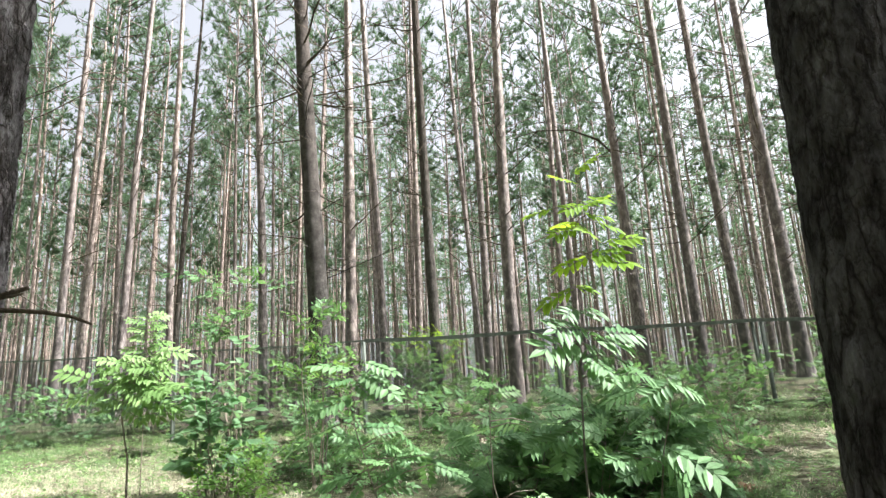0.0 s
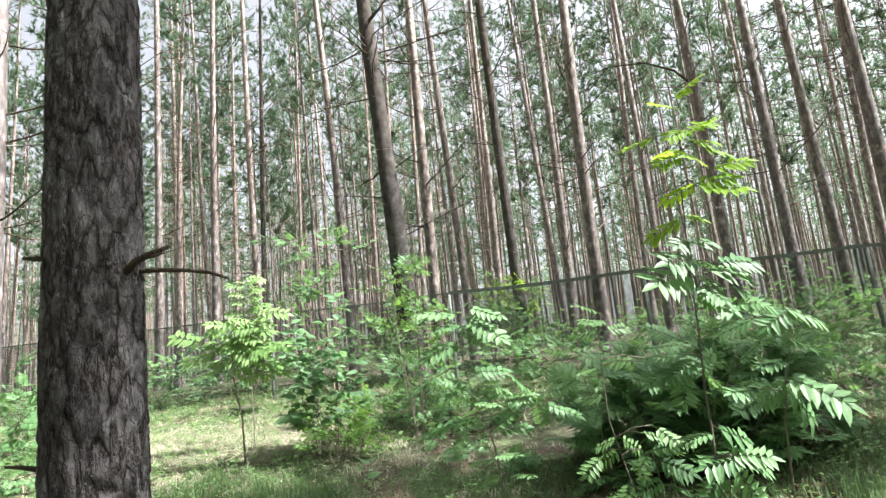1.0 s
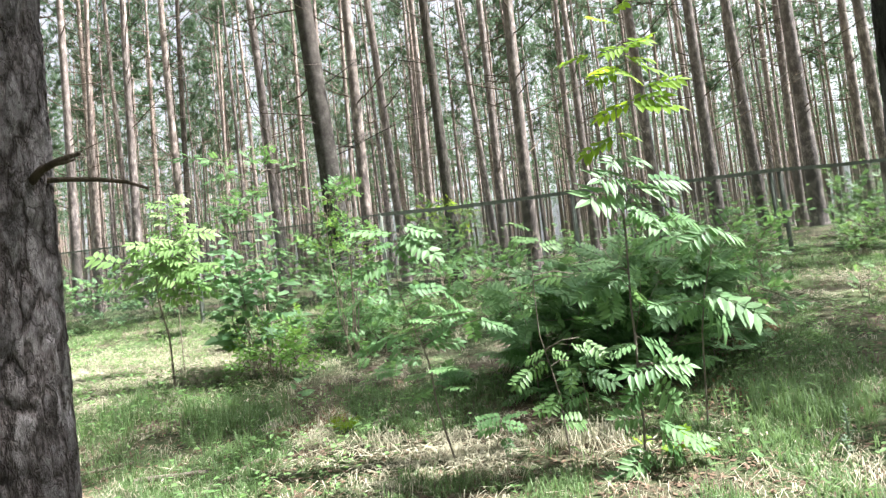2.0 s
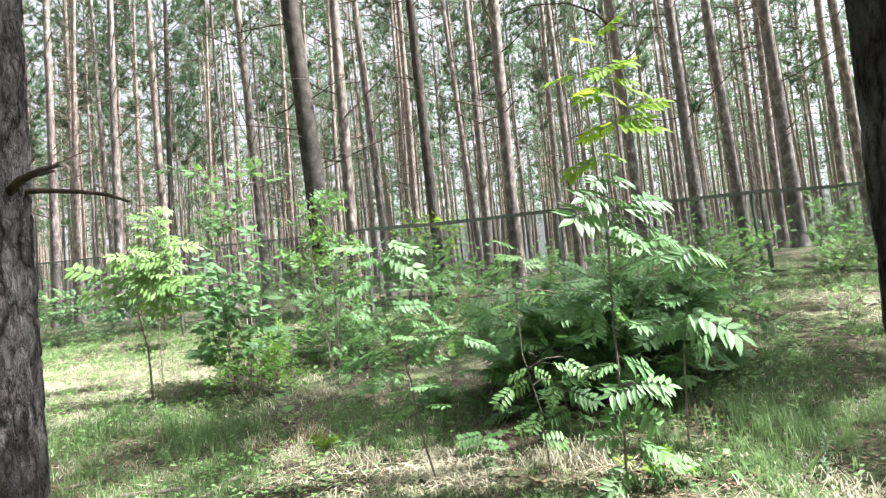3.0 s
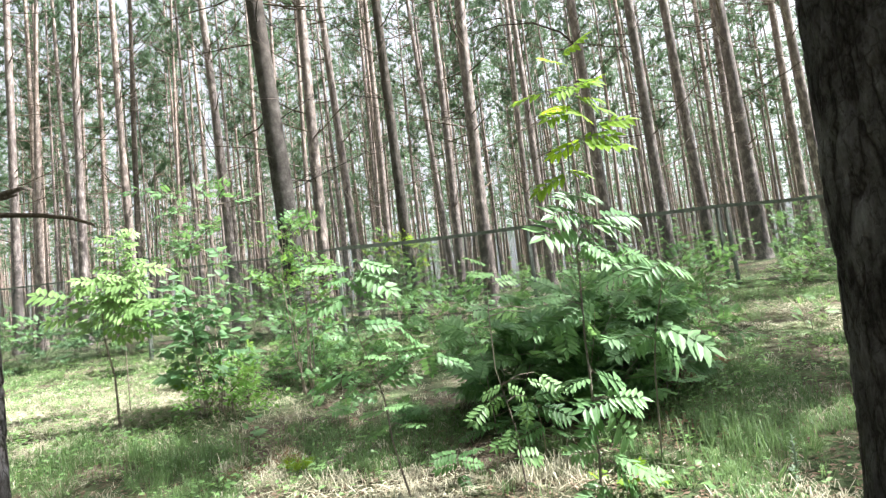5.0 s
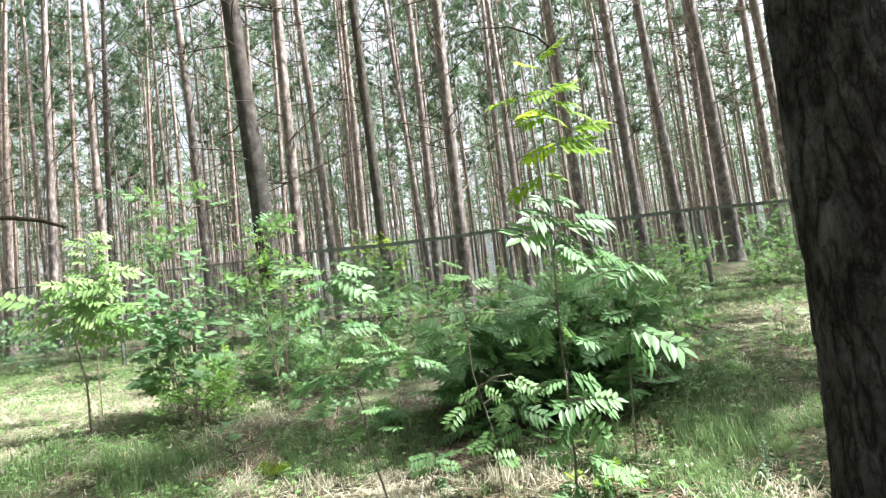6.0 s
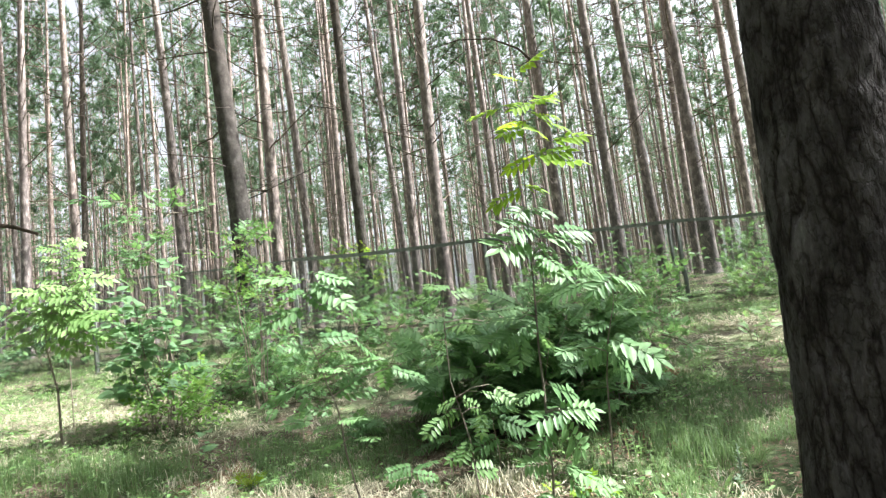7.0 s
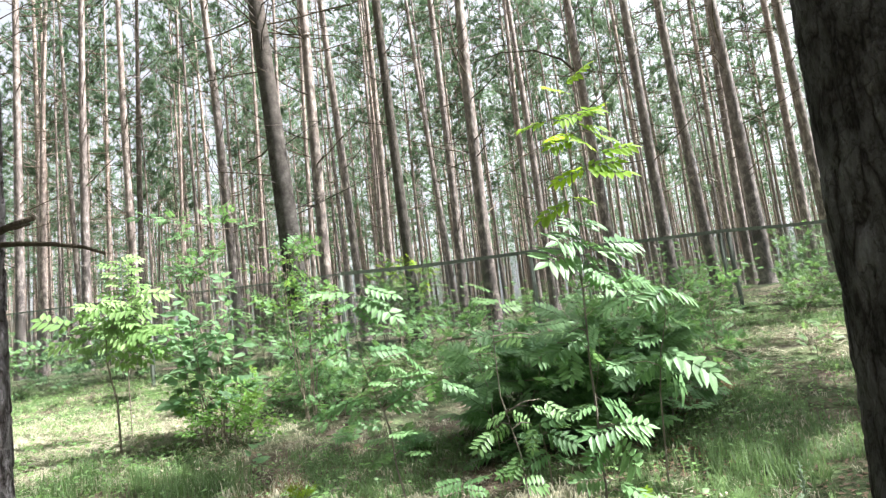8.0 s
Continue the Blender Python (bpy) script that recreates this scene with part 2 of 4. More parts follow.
def branch_points(rng, start, angle, length, rise, n=6):
    out, p = [], start.copy()
    d = Vector((math.cos(angle), math.sin(angle), rise)).normalized()
    for i in range(n + 1):
        out.append(p.copy())
        d = (d + Vector((rng.uniform(-0.16, 0.16), rng.uniform(-0.16, 0.16), rng.uniform(-0.05, 0.16)))).normalized()
        p = p + d * length / n
    return out


def needle_tuft(bd, rng, p, d, size, count, wide, slot):
    for _ in range(count):
        q = (d * 0.9 + Vector((rng.gauss(0, 0.6), rng.gauss(0, 0.6), rng.gauss(0.15, 0.5)))).normalized()
        side = q.cross(Vector((rng.uniform(-1, 1), rng.uniform(-1, 1), rng.uniform(-1, 1)))).normalized() * wide
        s = p + d * rng.uniform(-0.5, 0.3) * size
        e = s + q * size * rng.uniform(0.6, 1.2)
        bd.face((s - side, s + side, e), slot)


def crown_mesh(rng, line, height, low, limbs, tufts, per, wide=0.012, reach=1.0):
    bd = Build()
    for i in range(limbs):
        k = (i + rng.random()) / limbs
        z = low + (height - 0.3 - low) * k
        length = (0.5 + 1.7 * math.sin(math.pi * min(1, 0.25 + 0.75 * (1 - k))) ** 0.8) * rng.uniform(0.55, 1.2) * reach
        a = rng.uniform(0, 2 * math.pi)
        pts = branch_points(rng, on_line(line, z), a, length, rng.uniform(0.05, 0.6))
        r0 = 0.008 + 0.012 * length
        bd.tube(pts, [r0 * (1 - 0.8 * j / (len(pts) - 1)) for j in range(len(pts))], 3, 0)
        for _ in range(tufts):
            j = min(len(pts) - 2, int(len(pts) * (0.25 + 0.75 * rng.random())))
            base = pts[j].lerp(pts[j + 1], rng.random())
            d = ((pts[j + 1] - pts[j]).normalized() + Vector((rng.gauss(0, 0.7), rng.gauss(0, 0.7), rng.gauss(0.2, 0.4)))).normalized()
            tip = base + d * rng.uniform(0.08, 0.45)
            needle_tuft(bd, rng, tip, d, 0.27, per, wide, 1)
    return bd.mesh("crown", BARK_TWIG, NEEDLE)


def dead_branch_mesh(rng, length, r0=0.014):
    bd = Build()
    pts = branch_points(rng, Vector((-0.02, 0, 0)), 0, length, rng.uniform(-0.1, 0.45))
    bd.tube(pts, [r0 * (1 - 0.75 * j / 6) for j in range(7)], 5)
    for j in (2, 3, 4, 5):
        if rng.random() < 0.8:
            tw = branch_points(rng, pts[j], rng.choice((-1, 1)) * rng.uniform(0.5, 1.0), length * rng.uniform(0.2, 0.5), rng.uniform(-0.2, 0.4), 4)
            bd.tube(tw, [r0 * 0.4 * (1 - 0.7 * q / 4) for q in range(5)], 3)
    return bd.mesh("dead_branch", BARK_TWIG)


PINE_H, PINE_R = 19.0, 0.11
rng = random.Random(11)
dead_meshes = [dead_branch_mesh(rng, q) for q in (0.6, 0.9, 1.3, 1.8, 2.3)]
crowns = []


def pine_prototype(rng, branches, label, sides, snags, low, limbs, tufts, bark=None, per=9, wide=0.012):
    tree = thing("pine_tree", (0, 0, 0), label, "pine tree", "pines of the stand")
    line = trunk_line(rng, PINE_H, 0.045)
    bd = Build()
    zs = [0, 0.12, 0.3, 0.6, 1.0] + [PINE_H * i / 22 for i in range(2, 23)]
    bd.tube([on_line(line, z) for z in zs], [trunk_radius(z, PINE_H, PINE_R) * rng.uniform(0.95, 1.05) for z in zs], sides)
    for _ in range(snags):
        z = rng.uniform(2.0, 11.0)
        pts = branch_points(rng, on_line(line, z), rng.uniform(0, 6.3), rng.uniform(0.4, 1.7), rng.uniform(-0.1, 0.6))
        bd.tube(pts, [0.012 * (1 - 0.75 * j / 6) for j in range(7)], 3)
        for j in (2, 4, 5):
            tw = branch_points(rng, pts[j], rng.uniform(0, 6.3), rng.uniform(0.15, 0.5), rng.uniform(-0.3, 0.4), 3)
            bd.tube(tw, [0.005, 0.004, 0.003, 0.002], 3)
    part("trunk", bd.mesh("trunk", bark or BARK_PINE), tree, None, "pine trunk, grey below and orange above" if bark is None else "grey furrowed trunk, darkened for shade")
    part("crown", crown_mesh(rng, line, PINE_H, low + rng.uniform(-1, 1), limbs, tufts, per, wide), tree, None, "loose blue-green needle crown")
    for _ in range(branches):
        z = rng.uniform(2.2, 10.0)
        p = on_line(line, z)
        part("dead_branch", rng.choice(dead_meshes), tree, pose(p.x, p.y, p.z, 0, 0, rng.uniform(0, 360)), "bare dead branch")
    return tree


near_label = "tall straight pine with bare trunk behind the fence"
near_kinds = [pine_prototype(rng, 22, near_label, 12, 14, 14.5, 7, 5) for _ in range(4)]
# this label also goes to mid_kinds copies placed unseen for shade
far_label = "slender pine trunk deep in the stand"
dark_shaded_kinds = [pine_prototype(rng, 16, "grey pine with bare trunk behind the fence, darkened for shade", 14, 12, 14.5, 14, 7, BARK_DARK_SHADED) for _ in range(2)]
mid_kinds = [pine_prototype(rng, 0, far_label, 8, 24, 10.0, 34, 8, None, 15, 0.019) for _ in range(4)]
far_kinds = [pine_prototype(rng, 0, far_label, 8, 28, 8.2, 50, 9, None, 15, 0.022) for _ in range(5)]
shade_kinds = [pine_prototype(rng, 0, "unseen tall pine whose dense needle crown blocks light", 8, 20, 7.0, 60, 12, None, 9, 0.022) for _ in range(4)]
PROTOTYPES = near_kinds + dark_shaded_kinds + mid_kinds + far_kinds + shade_kinds


def lean_matrix(x, y, lean_x, lean_y, turn, r, h):
    along = Vector((lean_x, lean_y, 1)).normalized()
    q = Vector((0, 0, 1)).rotation_difference(along).to_matrix().to_4x4()
    return Matrix.Translation((x, y, ground_z(x, y) - 0.03)) @ q @ pose(0, 0, 0, 0, 0, turn) @ Matrix.Diagonal((r / PINE_R, r / PINE_R, h / PINE_H, 1))


# x, y, lean to the right for each metre up, radius
STAND_WEST = [
    (-9.25, 15.00, 0.004, 0.110), (-11.69, 20.00, -0.010, 0.103), (-13.29, 23.00, -0.003, 0.099), (-10.40, 20.00, -0.042, 0.095),
    (-8.28, 16.00, 0.022, 0.110), (-12.45, 26.00, 0.011, 0.101), (-7.65, 17.50, -0.022, 0.113), (-8.69, 20.00, 0.023, 0.103),
    (-10.13, 28.00, 0.002, 0.096), (-10.10, 30.00, -0.001, 0.090), (-4.06, 14.00, -0.041, 0.108)]
STAND_MIDDLE = [
    (-7.95, 28.00, -0.002, 0.096), (-6.45, 26.00, 0.016, 0.101), (-2.20, 11.30, -0.041, 0.195), (-1.84, 12.00, -0.003, 0.114),
    (-1.37, 13.60, -0.030, 0.094), (-3.13, 26.00, -0.017, 0.101), (-1.71, 26.00, 0.009, 0.101), (-0.29, 12.50, -0.012, 0.113),
    (-1.02, 18.00, 0.023, 0.108), (0.84, 20.00, -0.048, 0.095), (0.76, 15.00, 0.015, 0.103)]
STAND_EAST = [
    (1.11, 11.60, 0.005, 0.125), (3.32, 20.00, 0.019, 0.103), (3.29, 17.50, -0.004, 0.105),
    (4.82, 12.80, -0.014, 0.121), (5.98, 13.50, -0.029, 0.116), (9.50, 20.00, 0.001, 0.103), (7.24, 13.90, 0.014, 0.149),
    (7.96, 16.00, 0.024, 0.110), (9.26, 15.50, 0.007, 0.107), (8.20, 13.00, -0.005, 0.112), (-5.60, 6.00, -0.02, 0.115)]
rng = random.Random(5)
taken = []
for row in STAND_WEST + STAND_MIDDLE + STAND_EAST:
    x, y, lean, r = row
    dark = (x, y) in ((-2.20, 11.30), (-0.29, 12.50), (-8.69, 20.00))
    copy_thing(rng.choice(dark_shaded_kinds if dark else near_kinds), lean_matrix(x, y, lean, rng.uniform(-0.01, 0.01), rng.uniform(0, 360), r, PINE_H * rng.uniform(0.9, 1.08)))
    taken.append((x, y))


bd = Build()
bough = [Vector(p) for p in ((3.84, 13.6, 7.05), (3.46, 13.55, 7.46), (2.88, 13.5, 7.71), (2.14, 13.5, 7.74), (1.49, 13.5, 7.56))]
bd.tube(bough, [0.03, 0.026, 0.02, 0.014, 0.006], 6)
for k, (dx, dz) in ((1, (-0.5, -0.3)), (2, (-0.6, 0.35)), (3, (-0.4, -0.35))):
    bd.tube([bough[k], bough[k] + Vector((dx * 0.5, 0.1, dz * 0.4)), bough[k] + Vector((dx, 0.15, dz))], [0.01, 0.007, 0.003], 4)
bough_tree = copy_thing(near_kinds[1], lean_matrix(3.92, 13.60, -0.009, 0.0, 40, 0.117, PINE_H))
bough_part = part("dead_branch", bd.mesh("dead_branch", BARK_TWIG), bough_tree, None, "long arching bare branch")
bough_part.matrix_basis = lean_matrix(3.92, 13.60, -0.009, 0.0, 40, 0.117, PINE_H).inverted()
taken.append((3.92, 13.60))


def free(x, y, gap):
    return all((x - a) ** 2 + (y - c) ** 2 > gap * gap for a, c in taken)


# the stand behind
count = 0
for _ in range(6000):
    y = 17.5 + 18 * rng.random() ** 0.8
    x = rng.uniform(-1, 1) * (0.95 * y + 4)
    clear = any(abs(x / y - a / c) < (0.012 if y < 24 else 0.004) for a, c in taken if c < 14.5 and y < 26)
    if count < 120 and not clear and free(x, y, 1.3):
        copy_thing(rng.choice(far_kinds if y > 25 else mid_kinds), lean_matrix(x, y, rng.gauss(0, 0.018), rng.gauss(0, 0.018), rng.uniform(0, 360), rng.uniform(0.055, 0.095), PINE_H * rng.uniform(0.85, 1.1)))
        taken.append((x, y))
        count += 1
# unseen pines added on the sunny side to cast shade: x, y, radius, height
SHADE_TREES = (
    (9.6, 4.95, 0.08, 0.92), (7.3, 4.9, 0.06, 0.81), (6.9, 4.9, 0.05, 0.58), (7.2, 4.75, 0.045, 0.76), (10.9, 4.3, 0.06, 0.78), (8.9, 4.35, 0.04, 0.62), (5.4, 1.75, 0.09, 0.92), (8.0, 0.75, 0.1, 0.9), (8.6, 3.6, 0.05, 0.56), (7.4, 6.0, 0.05, 0.75), (8.4, 5.0, 0.06, 0.81),
    (10.5, 9.0, 0.08, 0.83), (9.4, 8.4, 0.05, 0.7), (11.5, 10.0, 0.09, 0.92))
# four more unseen pines, added to shade the middle of the clearing
copy_thing(shade_kinds[0], lean_matrix(8.0, 6.95, 0.004, 0.0, 90, 0.045, PINE_H * 0.78))
for k, (x, y, h) in enumerate(((9.3, 6.1, 0.73), (6.8, 7.0, 0.74), (7.3, 7.8, 0.78))):
    copy_thing(mid_kinds[k], lean_matrix(x, y, 0.004, 0.0, 70 * k, 0.06, PINE_H * h))
for k, (x, y, r, h) in enumerate(SHADE_TREES):
    copy_thing(shade_kinds[k % 4], lean_matrix(x, y, 0.008, -0.006, 50 * k, r, PINE_H * h))
    taken.append((x, y))
# unseen pines around the camera, added to dapple the sun
for x, y in ((17, 12), (-9, 8), (-12, 3), (-7.5, 1), (7, -3), (2.5, -6), (-4, -5), (11, -1), (20, 5), (18, -3), (-14, 11), (-1, -10), (9, -8), (22, 12), (21, 18)):
    copy_thing(rng.choice(mid_kinds), lean_matrix(x, y, rng.gauss(0, 0.015), rng.gauss(0, 0.015), rng.uniform(0, 360), rng.uniform(0.09, 0.12), PINE_H * rng.uniform(0.95, 1.1)))
    taken.append((x, y))
# unseen ring of dense pines added to cut sky light, open towards the sun
count = 0
for _ in range(4000):
    a, d = rng.uniform(0, 2 * math.pi), 5.0 + 22 * rng.random() ** 0.7
    x, y = d * math.sin(a), d * math.cos(a)
    ahead = abs((a + math.pi) % (2 * math.pi) - math.pi)
    sunward = abs((a - azimuth + math.pi) % (2 * math.pi) - math.pi)
    if count < 130 and ahead > 0.95 and not (sunward < 0.75 and d < 21) and free(x, y, 1.6):
        copy_thing(rng.choice(shade_kinds), lean_matrix(x, y, rng.gauss(0, 0.015), rng.gauss(0, 0.015), rng.uniform(0, 360), rng.uniform(0.1, 0.14), PINE_H * rng.uniform(0.95, 1.1)))
        taken.append((x, y))
        count += 1
for p in PROTOTYPES:
    for ob in (*p.children_recursive, p):
        bpy.data.objects.remove(ob)

# far woods
bd = Build()
rng = random.Random(21)
for k in range(1700):
    near = k < 230
    y = rng.uniform(34.5, 50) if near else 48 + 146 * rng.random() ** 1.3
    x = rng.uniform(-1, 1) * (0.9 * y)
    g, h = ground_z(x, y), rng.uniform(16, 21)
    lx, ly = rng.gauss(0, 0.02), rng.gauss(0, 0.02)
    top = Vector((x + lx * h, y + ly * h, g + h))
    base = Vector((x, y, g - 0.1))
    bow = Vector((rng.gauss(0, 0.08), rng.gauss(0, 0.08), 0))
    r = rng.uniform(0.05, 0.1) if near else 0.085
    bd.tube([base, base.lerp(top, 0.25) + bow, base.lerp(top, 0.5) + bow * 1.4, base.lerp(top, 0.75) + bow, top], [r, r * 0.88, r * 0.7, r * 0.45, 0.02], 6 if near else 5, 0, False)
    if near:
        for _ in range(14):
            p = base.lerp(top, rng.uniform(0.12, 0.6)) + bow
            tw = branch_points(rng, p, rng.uniform(0, 6.3), rng.uniform(0.4, 1.6), rng.uniform(-0.1, 0.6), 4)
            bd.tube(tw, [0.014, 0.011, 0.008, 0.006, 0.004], 3, 0, False)
    for _ in range(20 if near else 13):
        a = rng.uniform(0, 6.3)
        p0 = base.lerp(top, rng.uniform(0.27 if near else 0.3, 1.0)) + Vector((math.cos(a), math.sin(a), 0.25)) * rng.uniform(0.3, 1.5)
        for _ in range(9 if near else 7):
            p = p0 + Vector((rng.gauss(0, 0.3), rng.gauss(0, 0.3), rng.gauss(0, 0.13)))
            needle_tuft(bd, rng, p, Vector((math.cos(a) + rng.gauss(0, 0.5), math.sin(a) + rng.gauss(0, 0.5), 0.3)).normalized(), 0.34 if near else 0.5, 6 if near else 1, 0.022 if near else 0.08, 1)
tagged(new("far_woods", bd.mesh("far_woods", BARK_PINE, NEEDLE)), "distant dense stand of pine trunks and crowns", "forest", "", "stuff")


# ---------- two old pines beside the path ----------
def old_pine(x, y, r, lean, seed, label, dense_low, dense_high, bark, tall):
    tree = thing("old_pine_tree", (x, y, ground_z(x, y) - 0.05), label, "pine tree")
    sides = 120
    zs = [i * 0.05 for i in range(int(dense_low / 0.05))]
    zs += [dense_low + i * 0.011 for i in range(int((dense_high - dense_low) / 0.011))]
    zs += [dense_high + i * 0.5 for i in range(int((18 - dense_high) / 0.5) + 1)]
    bd = Build()
    for z in zs:
        rr = r * (1 + 0.5 * math.exp(-z / 0.3)) * (1.06 - 0.035 * z if z < 4 else 0.92 * (1 - (z - 4) / 15.5))
        cx = lean * z
        for s in range(sides):
            a = 2 * math.pi * s / sides
            ux, uy = math.cos(a), math.sin(a)
            q = Vector((ux * r * 20 + seed, uy * r * 20, z * tall))
            q += noise.noise_vector(q * 0.8) * 0.5
            furrow = min(1.0, abs(noise.noise(q)) * 4.5)
            q2 = Vector((ux * r * 26 - seed, uy * r * 26, z * 13))
            lip = min(1.0, abs(noise.noise(q2 + noise.noise_vector(q2 * 0.7) * 0.6)) * 7)
            flake = noise.noise(Vector((ux * r * 60, uy * r * 60, z * 14 + seed)))
            plate = noise.noise(Vector((ux * r * 9, uy * r * 9, z * 2.2 + seed)))
            d = rr * (1 + 0.016 * noise.noise((ux, uy, z * 0.8 + seed))) + 0.011 * (furrow - 0.7) + 0.004 * (lip - 0.8) + 0.004 * flake + 0.005 * plate
            bd.v.append(Vector((cx + ux * d, uy * d, z)))
    for i in range(len(zs) - 1):
        for s in range(sides):
            a, c = i * sides + s, i * sides + (s + 1) % sides
            bd.f.append((a, c, c + sides, a + sides))
    part("trunk", bd.mesh("trunk", bark), tree, None, "thick trunk with deeply cracked grey-brown bark plates")
    line = [Vector((lean * z, 0, z)) for z in (0, 9, 18)]
    # crown out of view, made wide and dense to keep sky light off the clearing
    part("crown", crown_mesh(random.Random(seed), line, 18.0, 10.5, 46, 20, 6, 0.02, 1.75), tree, None, "wide unseen needle crown that blocks sky light")
    return tree


def stub(tree, name, points, r0, label):
    pts = [Vector(p) - tree.location for p in points]
    bd = Build()
    n = len(pts) - 1
    bd.tube(pts, [r0 * (1 - 0.55 * i / n) for i in range(n + 1)], 8)
    return part(name, bd.mesh(name, BARK_TWIG), tree, None, label)


LEFT_R, RIGHT_R = 0.142, 0.227
left_pine = old_pine(-1.318, 1.80, LEFT_R, -0.012, 4.3, "old pine trunk with cracked grey-brown bark and broken dead twigs", 0.7, 3.4, BARK_OLD, 6.5)
stub(left_pine, "broken_stub", [(-1.23, 1.78, 1.885), (-1.15, 1.72, 1.906), (-1.084, 1.70, 1.921), (-1.028, 1.70, 1.934)], 0.014, "short broken dead stub")
stub(left_pine, "broken_stub", [(-1.10, 1.705, 1.914), (-1.07, 1.695, 1.911), (-1.035, 1.69, 1.916)], 0.007, "thin splinter of the broken stub")
stub(left_pine, "dead_twig", [(-1.22, 1.82, 1.90), (-1.15, 1.82, 1.897), (-1.05, 1.82, 1.885), (-0.967, 1.82, 1.868), (-0.905, 1.82, 1.842)], 0.009, "thin bare dead twig")
stub(left_pine, "knot_stub", [(-1.44, 1.75, 1.958), (-1.50, 1.74, 1.962), (-1.54, 1.74, 1.968)], 0.011, "short broken dead stub")
stub(left_pine, "knot_stub", [(-1.45, 1.74, 1.33), (-1.52, 1.73, 1.345), (-1.56, 1.72, 1.35)], 0.009, "short broken dead stub")
old_pine(1.619, 2.171, RIGHT_R, 0.02, 9.1, "old pine trunk with deeply furrowed bark, shade darkening its colour", 0.7, 3.4, BARK_FURROWED_SHADED, 4.0)


# ---------- fence ----------
fence = thing("fence", (0, 10.3, 0), "dark green wire mesh fence with a flat top rail", "fence")
POSTS = [-10.6, -7.55, -4.35, -1.35, 1.68, 4.75, 7.8, 10.9]
FENCE_H = 1.42


def fence_z(x):
    return 1.43 + 0.004 * x if x < 2 else 1.438 - 0.006 * (x - 2)


for x in POSTS + [4.89]:
    bd = Build()
    g = ground_z(x, 10.3) - 0.1
    bd.tube([(x, 0, g), (x - 0.02, 0, fence_z(x) + FENCE_H + 0.02)], [0.033, 0.033], 10)
    part("post", bd.mesh("post", FENCE), fence)
for x0, x1 in zip(POSTS, POSTS[1:]):
    bd = Build()
    z0, z1 = fence_z(x0) + FENCE_H, fence_z(x1) + FENCE_H
    rail = [(x0, z0), (x0 * 0.67 + x1 * 0.33, z0 * 0.67 + z1 * 0.33 - 0.025), (x0 * 0.33 + x1 * 0.67, z0 * 0.33 + z1 * 0.67 - 0.02), (x1, z1)]
    half = 0.027 if x0 > -2 else 0.011
    for d in (-0.034, -0.052):
        bd.v.extend([(x, d, z + q) for x, z in rail for q in (-half, half)])
    for q in range(0, 6, 2):
        bd.f.extend([(q, q + 1, q + 3, q + 2), (q + 8, q + 10, q + 11, q + 9), (q + 1, q + 9, q + 11, q + 3), (q, q + 2, q + 10, q + 8)])
    part("top_rail", bd.mesh("top_rail", FENCE, smooth=False), fence)
    bd = Build()
    cell, high = 0.027, FENCE_H - 0.02
    for sign in (-1, 1):
        k = -high if sign > 0 else 0.0
        while k < (x1 - x0) + (0 if sign > 0 else high):
            lo, hi = max(0.0, -k) if sign > 0 else max(0.0, k - (x1 - x0)), min(high, (x1 - x0) - k) if sign > 0 else min(high, k)
            if hi > lo:
                p0, p1 = (x0 + k + sign * lo, 0.0, fence_z(x0) + 0.02 + lo), (x0 + k + sign * hi, 0.0, fence_z(x0) + 0.02 + hi)
                bd.tube([p0, p1], [0.0024, 0.0024], 3, 0, False)
            k += cell
    part("wire_mesh", bd.mesh("wire_mesh", WIRE), fence)


# ---------- leaves ----------
def leaflet(bd, root, d, normal, length, width):
    """One blade, folded along its rib, with a drooping tip."""
    side = d.cross(normal).normalized()
    rib = [root + d * length * k - normal * length * 0.1 * k * k for k in (0.0, 0.3, 0.65, 1.0)]
    edge = [0.12, 1.0, 0.78, 0.0]
    for s in (-1, 1):
        outer = [p + side * s * width * 0.5 * e + normal * width * 0.09 * e for p, e in zip(rib, edge)]
        k = len(bd.v)
        bd.v.extend([rib[0], rib[1], rib[2], rib[3], outer[1], outer[2]])
        quads = ((0, 1, 4), (1, 2, 5, 4), (2, 3, 5)) if s > 0 else ((1, 0, 4), (2, 1, 4, 5), (3, 2, 5))
        for q in quads:
            bd.f.append(tuple(k + i for i in q))
            bd.mi.append(0)


def pinnate_mesh(rng, name, mat, pairs=7, wide=0.092, size=0.27, bare=0.26):
    """A compound leaf one unit long along x."""
    bd = Build()
    sag = rng.uniform(0.03, 0.15)
    curl = rng.uniform(-0.12, 0.12)

    def rachis(k):
        return Vector((k, curl * k * k, -sag * k * k + 0.06 * k))
    bd.tube([rachis(q / 6) for q in range(7)], [0.012 * (1 - 0.1 * q) for q in range(7)], 3)
    for i in range(pairs):
        k = bare + (0.86 - bare) * i / (pairs - 1)
        p = rachis(k)
        ln = size * (0.78 + 0.5 * math.sin(math.pi * (0.15 + 0.7 * i / pairs))) * rng.uniform(0.88, 1.08)
        for s in (-1, 1):
            d = Vector((0.42 + rng.uniform(-0.1, 0.15), s, rng.uniform(-0.25, 0.05))).normalized()
            nrm = Vector((rng.uniform(-0.12, 0.12), rng.uniform(-0.1, 0.1), 1)).normalized()
            leaflet(bd, p, d, nrm, ln, wide * rng.uniform(0.9, 1.1))
    p = rachis(0.9)
    leaflet(bd, p, Vector((1, curl, -2 * sag)).normalized(), Vector((0.2, 0, 1)).normalized(), size * 0.95, wide)
    return bd.mesh(name, mat)


